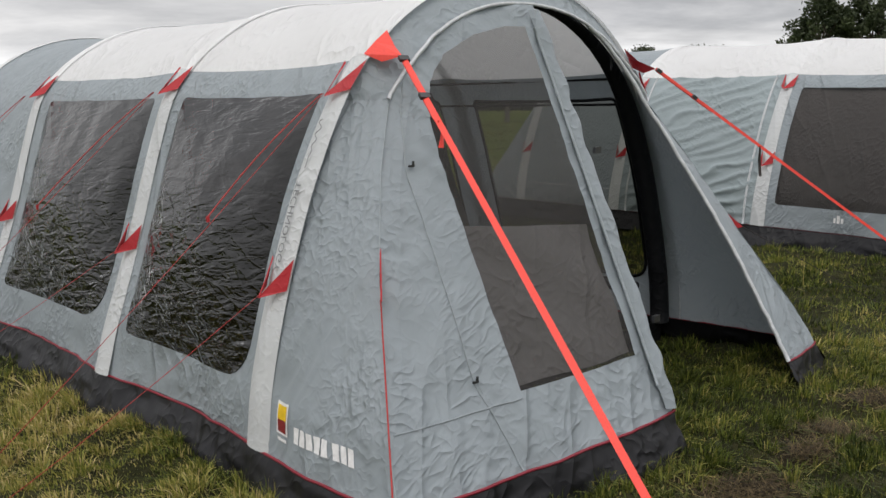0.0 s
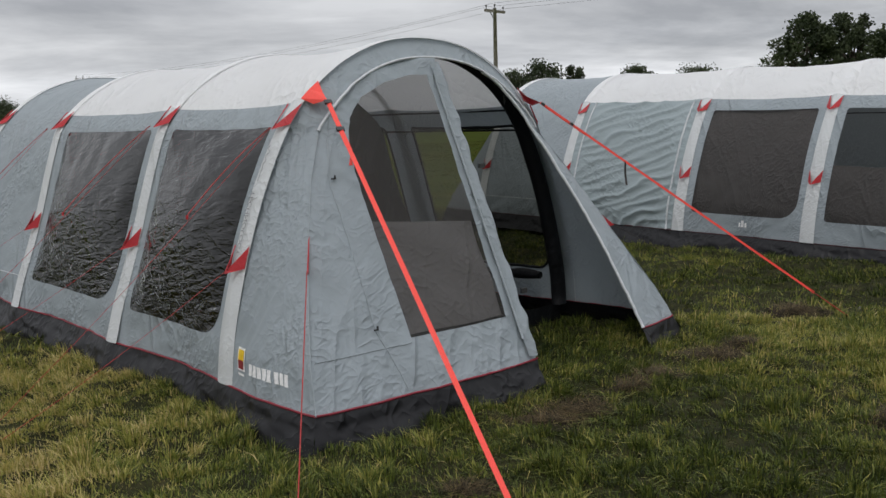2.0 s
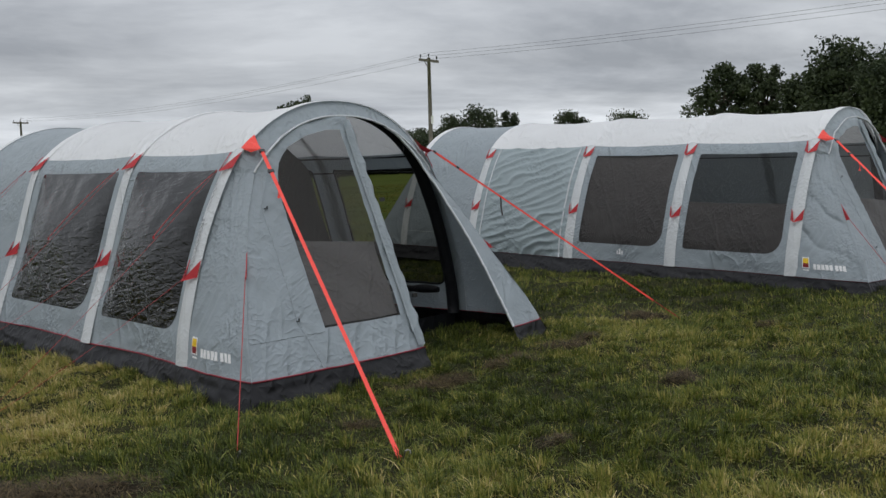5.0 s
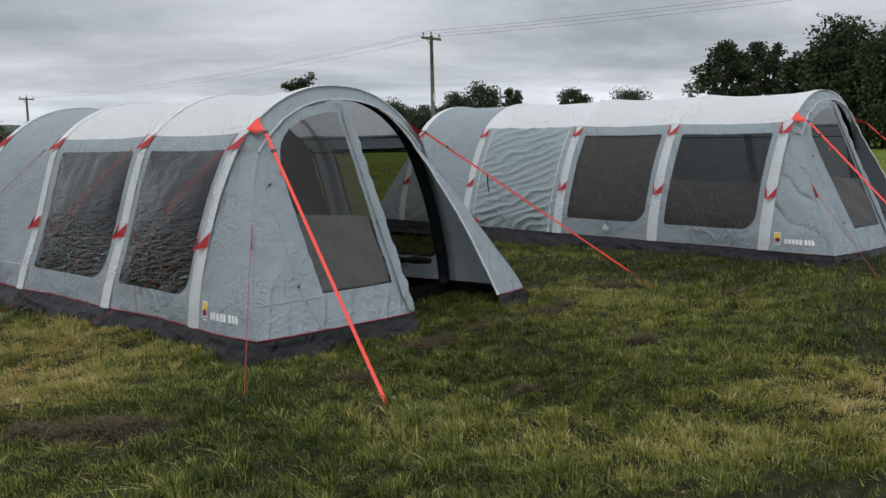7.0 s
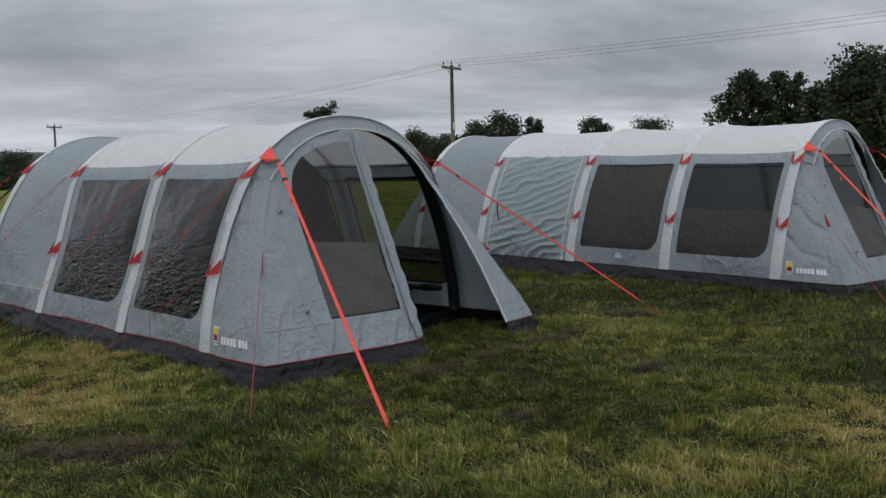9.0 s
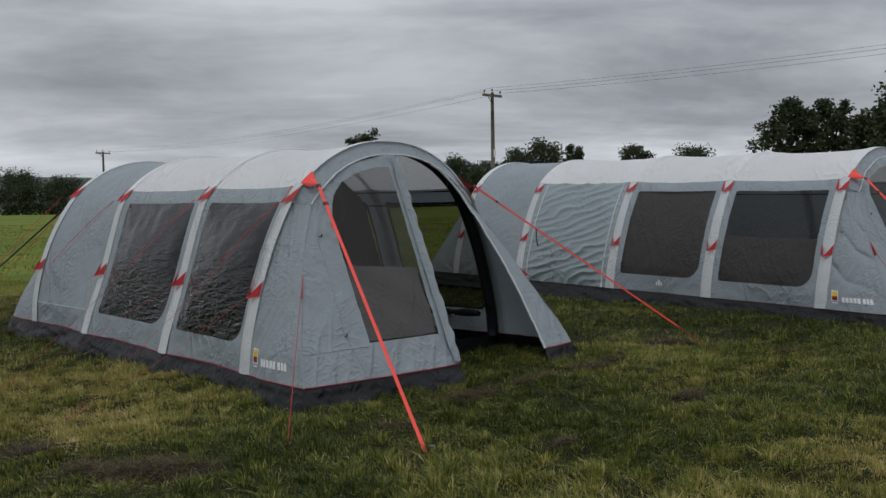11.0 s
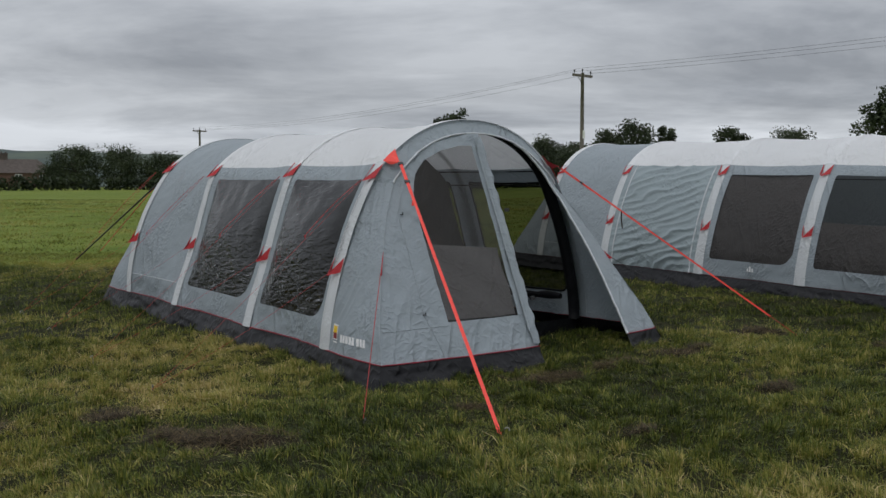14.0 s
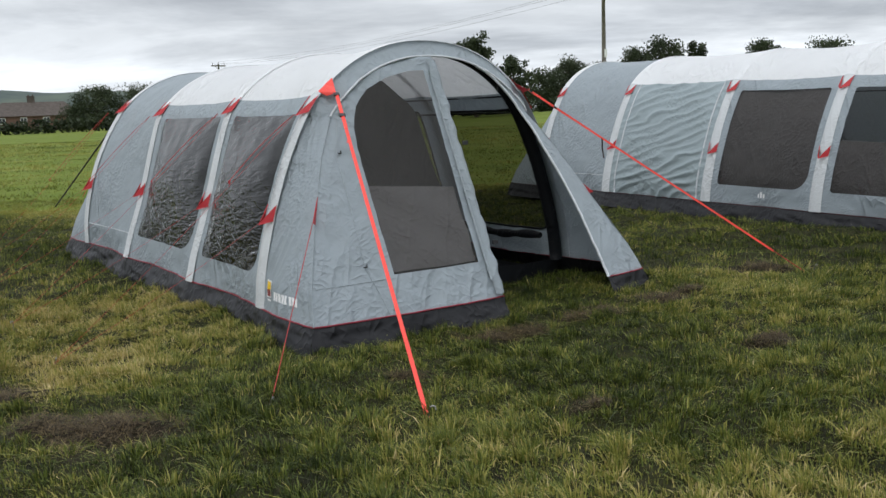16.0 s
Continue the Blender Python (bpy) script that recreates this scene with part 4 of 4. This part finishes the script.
peg_mesh = make_peg()
pegs = [near_pose @ Vector(p) for p in ((-0.176, -2.363, 0), (4.36, -1.72, 0), (-0.74, -1.70, 0), (-1.42, 0.02, 0), (-1.40, 1.46, 0), (-1.27, 3.26, 0), (-1.2, 4.72, 0))]
for i, p in enumerate(pegs):
    ob = new("tent_peg", peg_mesh)
    ob.matrix_world = Matrix.Translation((p.x, p.y, rise(p.x, p.y))) @ pose(0, 0, 0, 15, 12, 40 * i)
    tagged(ob, "bent steel tent peg pushed into the grass", "tent peg", "pegs round the tent")

# ---- power line ----


def power_pole(x, y, top, yaw, label):
    root = new("power_pole")
    z0 = rise(x, y) - 0.3
    root.matrix_world = pose(x, y, z0, 0, 0, yaw)
    tagged(root, label, "power pole", "poles of the power line")
    h = top - z0
    part("pole", mesh("pole", *tube([(0, 0, 0), (0, 0, h * 0.5), (0, 0, h - 0.15)], [0.125, 0.11, 0.085], 12), POLEWOOD), root)
    part("crossarm", mesh("crossarm", *box(0, 0, h - 0.30, 1.40, 0.10, 0.12), POLEWOOD, False), root)
    for dx in (-0.6, 0.0, 0.6):
        zb = h - 0.24 if dx else h - 0.16
        part("insulator", mesh("insulator", *tube([(dx, 0, zb), (dx, 0, zb + 0.10), (dx, 0, zb + 0.12), (dx, 0, zb + 0.20)], [0.018, 0.018, 0.045, 0.035], 8), PLASTIC), root)
    part("brace", mesh("brace", *tube([(-0.35, 0, h - 0.32), (0, 0.02, h - 0.72)], 0.02, 6), POLEWOOD), root)
    part("notice", mesh("notice", *box(0, -0.13, h * 0.52, 0.16, 0.02, 0.4), FRAME, False), root, "small pale plate")
    return root


POLES = [(-23.5, 82.9, 7.75), (7.82, 41.8, 7.75), (39.1, 0.7, 7.75)]
line_yaw = math.degrees(math.atan2(POLES[1][1] - POLES[0][1], POLES[1][0] - POLES[0][0])) + 90
for x, y, top in POLES[:2]:
    power_pole(x, y, top, line_yaw, "weathered wooden power pole with a short crossarm")
side = Vector((math.cos(radians(line_yaw)), math.sin(radians(line_yaw)), 0))
for a, b in zip(POLES, POLES[1:]):
    for dx in (-0.6, 0.0, 0.6):
        p, q = Vector((a[0], a[1], a[2] - (0.14 if dx else -0.1))) + side * dx, Vector((b[0], b[1], b[2] - (0.14 if dx else -0.1))) + side * dx
        pts = [p.lerp(q, f) - Vector((0, 0, 0.7 * 4 * f * (1 - f))) for f in np.linspace(0, 1, 24)]
        ob = new("overhead_wire", mesh("overhead_wire", *tube(pts, 0.006, 5), WIRE))
        tagged(ob, "thin dark overhead wire between the poles", "wire", "overhead wires")

# ---- trees, hedge, house, hill ----


def leaf_cloud(name, centres, sizes, count, leaf, material, seed):
    """Many small leaves gathered round the centres."""
    rng = np.random.RandomState(seed)
    pick = rng.randint(0, len(centres), count)
    d = np.clip(rng.normal(size=(count, 3)), -1.7, 1.7)
    r = 0.50
    p = centres[pick] + d * r * sizes[pick][:, None] * np.array((1, 1, 0.8))
    a = rng.normal(size=(count, 3))
    a /= np.linalg.norm(a, axis=1)[:, None]
    b = np.cross(a, rng.normal(size=(count, 3)))
    b /= np.linalg.norm(b, axis=1)[:, None]
    s = leaf * (0.6 + 0.8 * rng.rand(count, 1))
    quad = np.stack([p - a * s, p - b * s * 0.55, p + a * s, p + b * s * 0.55], 1).reshape(-1, 3)
    me = bpy.data.meshes.new(name)
    me.vertices.add(count * 4)
    me.vertices.foreach_set("co", quad.astype(np.float32).ravel())
    me.loops.add(count * 4)
    me.loops.foreach_set("vertex_index", np.arange(count * 4, dtype=np.int32))
    me.polygons.add(count)
    me.polygons.foreach_set("loop_start", np.arange(0, count * 4, 4, dtype=np.int32))
    tone = np.clip(0.45 + 0.5 * (rng.rand(len(centres))[pick] - 0.5) + 0.5 * (rng.rand(count) - 0.5), 0, 1)
    me.attributes.new("tone", "FLOAT", "POINT").data.foreach_set("value", np.repeat(tone, 4).astype(np.float32))
    me.materials.append(material)
    me.update()
    me.validate()
    return me


def build_tree(x, y, top, width, seed, airy=0.0, count=5200, label="leafy deciduous tree in the hedgerow"):
    rng = random.Random(seed)
    z0 = rise(x, y)
    h = top - z0
    root = new("tree")
    root.matrix_world = pose(x, y, z0, 0, 0, rng.uniform(0, 360))
    tagged(root, label, "tree", "hedgerow trees")
    trunk = [Vector((0.15 * math.sin(i * 1.3 + seed), 0.15 * math.cos(i * 1.7 + seed), h * 0.8 * i / 7 - 0.2)) for i in range(8)]
    part("trunk", mesh("trunk", *tube(trunk, [0.030 * h * (1 - 0.11 * i) for i in range(8)], 8), BARK), root)
    centres, sizes = [], []
    n = 90 if airy < 0.5 else 130
    for k in range(n):
        f = (k + 0.5) / n
        zz = h * (0.12 + 0.82 * f)
        prof = math.sin(math.pi * (0.22 + 0.70 * f) ** 0.95) ** 0.7
        w = rng.uniform(0, 2 * math.pi)
        rad = width / 2 * prof * rng.uniform(0.25, 0.98)
        c = Vector((rad * math.cos(w), rad * math.sin(w), zz + rng.uniform(-0.06, 0.06) * h))
        centres.append(c)
        sizes.append(width * rng.uniform(0.10, 0.18) * (1 - 0.45 * airy))
        if k % 7 == 0:
            s = trunk[min(6, 2 + int(4 * f))]
            midp = s.lerp(c, 0.5) + Vector((0, 0, 0.06 * h))
            part("limb", mesh("limb", *tube([s, midp, c], [0.011 * h, 0.007 * h, 0.002 * h], 6), BARK), root)
    part("crown", leaf_cloud("crown", np.array([tuple(c) for c in centres]), np.array(sizes), count, 0.011 * h + 0.035 if airy > 0.5 else 0.013 * h + 0.04, LEAF, seed), root)
    return root


LEFT_TREES = [
    (-36.2, 83.6, 5.9, 4.6, 0.0), (-32.3, 85.2, 5.9, 5.0, 0.0), (-28.4, 86.8, 5.3, 4.6, 0.0), (-39.5, 86.0, 4.3, 3.2, 0.0), (-25.0, 88.0, 5.0, 4.4, 0.0), (-20.0, 90.0, 4.8, 4.4, 0.0), (-14.0, 92.0, 4.6, 4.6, 0.0), (-8.0, 92.0, 4.7, 4.4, 0.0), (-2.0, 92.0, 5.0, 4.6, 0.0),
]
MIDDLE_TREES = [
    (1.3, 66.6, 7.7, 3.6, 0.2), (4.3, 67.5, 6.2, 3.0, 0.2), (10.8, 86.4, 6.9, 4.5, 0.1), (13.6, 86.0, 6.3, 4.0, 0.0), (17.2, 85.0, 7.4, 4.5, 0.0), (19.4, 84.2, 8.3, 4.8, 0.0), (22.6, 83.4, 7.9, 2.6, 0.2), (28.5, 81.7, 7.7, 3.6, 0.1), (33.6, 79.9, 7.3, 5.0, 0.0), (5.0, 90.0, 5.4, 4.6, 0.0), (8.3, 84.0, 5.8, 4.4, 0.0), (15.4, 84.0, 6.0, 4.6, 0.0), (12.2, 82.0, 5.6, 4.6, 0.0), (24.8, 82.0, 5.6, 4.2, 0.0),
]
RIGHT_TREES = [
    (30.5, 54.0, 8.7, 4.6, 0.8), (32.9, 53.0, 8.6, 4.4, 0.9), (34.4, 46.6, 9.1, 4.6, 0.0), (37.2, 44.0, 8.7, 5.5, 0.0), (33.4, 49.2, 7.4, 3.6, 0.2), (40.5, 42.0, 8.4, 6.0, 0.0), (36.0, 51.5, 7.8, 4.5, 0.1), (38.0, 47.5, 8.8, 5.5, 0.0), (35.2, 43.0, 7.6, 5.0, 0.0), (39.0, 38.5, 7.8, 6.0, 0.0),
]
for i, (x, y, top, w, airy) in enumerate(LEFT_TREES + MIDDLE_TREES + RIGHT_TREES):
    build_tree(x, y, top, w * 1.2, 11 + i, airy, 14000 if airy > 0.5 else 9000 if w > 3.2 else 6500, "airy tree with gaps in its crown above the hedge" if airy > 0.5 else "dense dark-green tree in the hedgerow")


def build_hedge(name, pts, height, thick, count, seed, label):
    rng = np.random.RandomState(seed)
    pts = np.array(pts, float)
    seg = np.hypot(*np.diff(pts, axis=0).T)
    total = seg.sum()
    n = int(total / 0.7)
    c = []
    for d in np.linspace(0, total, n):
        i = min(len(seg) - 1, int(np.searchsorted(np.cumsum(seg), d)))
        f = (d - (np.cumsum(seg)[i] - seg[i])) / seg[i]
        p = pts[i] + (pts[i + 1] - pts[i]) * min(1, max(0, f))
        for lev in (0.25, 0.62):
            c.append((p[0] + rng.normal() * thick * 0.2, p[1] + rng.normal() * thick * 0.2, rise(p[0], p[1]) + height * lev * rng.uniform(0.85, 1.12)))
    c = np.array(c)
    me = leaf_cloud(name, c, np.full(len(c), height * 0.42), count, 0.16, HEDGELEAF, seed)
    tagged(new(name, me), label, "hedge", kind="stuff")


build_hedge("hedge", [(-95, 52), (-60, 60), (-36, 67.2), (-24.5, 72), (-5, 74), (14, 76), (30, 76)], 1.2, 0.8, 24000, 5, "low dark clipped hedge along the far field edge")
build_hedge("far_hedge", [(8, 82), (20, 80), (34, 74), (44, 60), (48, 40)], 3.6, 2.0, 22000, 6, "tall dark overgrown hedge behind the tents")


def build_house():
    root = new("house")
    root.matrix_world = pose(-80.0, 157.5, 1.5, 0, 0, 27)
    tagged(root, "red brick house with a brown tiled hipped roof", "house")
    part("wall", mesh("wall", *box(0, 0, 1.75, 15.5, 7.0, 3.5), BRICK, False), root)
    v = [(-8.2, -3.9, 3.4), (8.2, -3.9, 3.4), (8.2, 3.9, 3.4), (-8.2, 3.9, 3.4), (-5.2, 0, 6.0), (5.2, 0, 6.0)]
    roof = part("roof", mesh("roof", v, [(0, 1, 5, 4), (1, 2, 5), (2, 3, 4, 5), (3, 0, 4), (3, 2, 1, 0)], TILE, False), root)
    for x in (-0.4,):
        part("chimney", mesh("chimney", *join(box(x, 0.2, 6.2, 1.3, 0.8, 1.5), box(x, 0.2, 7.0, 1.45, 0.95, 0.15), box(x - 0.35, 0.2, 7.2, 0.25, 0.25, 0.3), box(x + 0.35, 0.2, 7.2, 0.25, 0.25, 0.3)), TILE, False), roof)
    for x in (-5.4, -1.9, 1.9, 5.9):
        win = part("window", mesh("window", *box(x, -3.53, 2.6, 1.15, 0.10, 1.15), FRAME, False), root, "white framed window")
        for dx in (-0.32, 0.32):
            part("pane", mesh("pane", *box(x + dx * 0.85, -3.60, 2.6, 0.44, 0.04, 0.92), PANE, False), win)


build_house()


def ridge_line():
    def fn(s, t):
        x = -1500 + 2700 * s
        hgt = 46 + 4 * math.sin(s * 19 + 1) + 3 * math.sin(s * 43) + 1.5 * math.sin(s * 131)
        hgt *= max(0.12, 1 - max(0, (x + 350) / 500)) if x > -350 else 1
        return Vector((x, 820 + 260 * t + 0.1 * x, 2 + hgt * math.sin(math.pi / 2 * t)))

    ob = new("backdrop", mesh("backdrop", *grid(fn, 120, 6), HILL))
    tagged(ob, "low hazy blue-green wooded hills", "hills", kind="structure")


ridge_line()

# ---- grass ----


def in_tent(x, y):
    """Inside a floor of either tent."""
    hit = np.zeros(len(x), bool)
    for m, s, last in ((near_pose, 1.0, 4.9), (far_pose, 1.0, 6.6)):
        i = m.inverted()
        u = (i[0][0] * x + i[0][1] * y + i[0][3]) / s
        v = (i[1][0] * x + i[1][1] * y + i[1][3]) / s
        hit |= (u > 0.02) & (u < WIDTH - 0.02) & (v > 0.0) & (v < last)
    return hit


def dryness(x, y):
    """0 for lush green to 1 for straw."""
    n = 0.55 * smooth_noise(21, x * 0.55 + 60, y * 0.55 + 60) + 0.30 * smooth_noise(22, x * 1.7 + 60, y * 1.7 + 60) + 0.15 * smooth_noise(23, x * 5 + 60, y * 5 + 60)
    n = n + 0.38 * np.exp(-(((x + 0.75) / 1.0) ** 2 + ((y - 2.15) / 0.7) ** 2)) + 0.30 * np.exp(-(((x - 3.5) / 0.9) ** 2 + ((y - 0.9) / 0.9) ** 2)) + 0.2 * np.exp(-(((x - 2.2) / 0.6) ** 2 + ((y - 0.35) / 0.4) ** 2)) + 0.24 * np.exp(-(((x - 4.1) / 1.9) ** 2 + ((y - 5.3) / 1.2) ** 2))
    return n + 0.10 * np.clip((0.6 - x) / 1.5, -1, 1)


def grass_patch(name, x0, x1, y0, y1, density, height, width, segs, seed, lean=0.7, keep=None, tufts=55.0, spread=0.05):
    rng = np.random.RandomState(seed)
    n = int((x1 - x0) * (y1 - y0) * density)
    # tussocks of blades that lean outwards, with loose blades between them
    k = max(1, int((x1 - x0) * (y1 - y0) * tufts))
    tx, ty = x0 + (x1 - x0) * rng.rand(k), y0 + (y1 - y0) * rng.rand(k)
    vigour = rng.rand(k) ** 1.2
    pick = rng.choice(k, n, p=(0.12 + vigour) / (0.12 + vigour).sum())
    loose = rng.rand(n) < 0.48
    ox, oy = rng.normal(size=n) * spread, rng.normal(size=n) * spread
    x = np.where(loose, x0 + (x1 - x0) * rng.rand(n), tx[pick] + ox)
    y = np.where(loose, y0 + (y1 - y0) * rng.rand(n), ty[pick] + oy)
    strong = np.where(loose, 0.05 + 0.3 * rng.rand(n), vigour[pick])
    tuss = smooth_noise(32, x * 2.2 + 70, y * 2.2 + 70)
    worn = wear(x, y)
    ok = ~in_tent(x, y) & (rng.rand(n) > 0.97 * worn)
    if keep is not None:
        ok &= keep(x, y)
    x, y, tuss, worn, strong, ox, oy, pick, loose = (a[ok] for a in (x, y, tuss, worn, strong, ox, oy, pick, loose))
    n = len(x)
    z = rise_all(x, y) + hummocks(x, y) - 0.01
    h = height * (0.45 + 0.55 * rng.rand(n)) * (0.25 + 0.45 * tuss + 1.15 * strong) * (1 - 0.2 * worn)
    w = width * (0.7 + 0.6 * rng.rand(n))
    yaw = rng.rand(n) * 2 * np.pi
    tilt = np.abs(rng.normal(size=n)) * lean * (1 + 3.5 * worn)
    wind = 2 * np.pi * smooth_noise(33, x * 0.8 + 80, y * 0.8 + 80) * 1.5
    outx, outy = np.where(loose, 0, ox / spread), np.where(loose, 0, oy / spread)
    dirx, diry = np.cos(yaw) * 0.6 + np.cos(wind) * 0.35 + 0.6 * outx, np.sin(yaw) * 0.6 + np.sin(wind) * 0.35 + 0.6 * outy
    px, py = -np.sin(yaw), np.cos(yaw)
    mood = rng.normal(size=k)[pick] * (~loose)
    tone = np.clip(0.28 + 1.05 * np.maximum(dryness(x, y) - 0.46, -0.12) + 0.145 * rng.normal(size=n) + 0.10 * mood - 0.05 * loose + 0.38 * worn * rng.rand(n) + 0.32 * (rng.rand(n) < 0.10), 0, 1)
    lush = np.clip(meadow_edge(x, y) / 1.0, 0, 1)
    streak = smooth_noise(41, x * 0.5 + 100, y * 1.6 + 100)
    tone = tone * (1 - lush) + lush * np.clip(0.42 + 0.42 * (streak - 0.4) + 0.07 * rng.normal(size=n), 0.1, 0.75)
    levels = [(0.0, 1.0), (0.55, 0.75), (1.0, 0.0)] if segs == 2 else [(0.0, 1.0), (1.0, 0.0)]
    cols = []
    for f, ww in levels:
        bend = tilt * f * f * h
        cx, cy, cz = x + dirx * bend, y + diry * bend, z + h * f / np.sqrt(1 + (tilt * f) ** 2)
        if ww > 0:
            cols.append(np.stack([cx - px * w * ww / 2, cy - py * w * ww / 2, cz], -1))
            cols.append(np.stack([cx + px * w * ww / 2, cy + py * w * ww / 2, cz], -1))
        else:
            cols.append(np.stack([cx, cy, cz], -1))
    k = len(cols)
    co = np.stack(cols, 1).reshape(-1, 3)
    base = np.arange(n)[:, None] * k
    tri = [(0, 1, 2)] if segs == 1 else [(0, 1, 3), (0, 3, 2), (2, 3, 4)]
    idx = np.concatenate([base + np.array(t)[None] for t in tri], 1).reshape(-1).astype(np.int32)
    me = bpy.data.meshes.new(name)
    me.vertices.add(n * k)
    me.vertices.foreach_set("co", co.astype(np.float32).ravel())
    me.loops.add(len(idx))
    me.loops.foreach_set("vertex_index", idx)
    me.polygons.add(len(idx) // 3)
    me.polygons.foreach_set("loop_start", np.arange(0, len(idx), 3, dtype=np.int32))
    me.attributes.new("tone", "FLOAT", "POINT").data.foreach_set("value", np.repeat(tone, k).astype(np.float32))
    me.materials.append(GRASS)
    me.update()
    tagged(new(name, me), "rough green grass mixed with dry straw", "grass", kind="stuff")


def dead_grass():
    """Strands of cut and withered grass that lie on the worn spots."""
    rng = np.random.RandomState(77)
    xs, ys = [], []
    for wx, wy, wr in WORN:
        k = int(9000 * wr * wr) + 120
        xs.append(wx + rng.normal(size=k) * wr * 0.45)
        ys.append(wy + rng.normal(size=k) * wr * 0.32)
    x, y = np.concatenate(xs), np.concatenate(ys)
    n = len(x)
    yaw, pitch, ln = rng.rand(n) * 2 * np.pi, rng.normal(size=n) * 0.28, 0.03 + 0.07 * rng.rand(n)
    z = rise_all(x, y) + hummocks(x, y) + 0.008 + 0.035 * rng.rand(n) * wear(x, y)
    d = np.stack([np.cos(yaw) * np.cos(pitch), np.sin(yaw) * np.cos(pitch), np.abs(np.sin(pitch))], -1) * ln[:, None]
    s_ = np.stack([-np.sin(yaw), np.cos(yaw), np.zeros(n)], -1) * 0.0019
    p = np.stack([x, y, z], -1)
    co = np.stack([p - s_, p + s_, p + d + s_ * 0.3, p + d - s_ * 0.3], 1).reshape(-1, 3)
    me = bpy.data.meshes.new("dead_grass")
    me.vertices.add(n * 4)
    me.vertices.foreach_set("co", co.astype(np.float32).ravel())
    me.loops.add(n * 4)
    me.loops.foreach_set("vertex_index", np.arange(n * 4, dtype=np.int32))
    me.polygons.add(n)
    me.polygons.foreach_set("loop_start", np.arange(0, n * 4, 4, dtype=np.int32))
    me.attributes.new("tone", "FLOAT", "POINT").data.foreach_set("value", np.repeat(rng.rand(n) ** 1.3, 4).astype(np.float32))
    me.materials.append(THATCH)
    me.update()
    tagged(new("dead_grass", me), "brown withered cut grass lying on bare soil", "dead grass", kind="stuff")


dead_grass()


def fore(x, y):
    """The wedge of field before the near tent's door."""
    return (np.abs(x - 0.9) < 0.55 * (y + 4.0) + 0.4) & (y < 4.6)


grass_patch("grass", -4.2, 6.0, -0.5, 4.6, 10500, 0.062, 0.0058, 2, 1, 0.85, fore, 120.0, 0.024)
grass_patch("grass", -9.5, 11.5, -0.5, 14.0, 2500, 0.066, 0.0110, 1, 2, 0.8, lambda x, y: ~fore(x, y), 60.0, 0.04)
grass_patch("grass", -30.0, 26.0, 14.0, 44.0, 95, 0.07, 0.036, 1, 3, 0.7, None, 4.0, 0.2)
grass_patch("grass", -10.0, 13.0, -7.5, -0.5, 1000, 0.066, 0.017, 1, 4, 0.9, None, 60.0, 0.05)
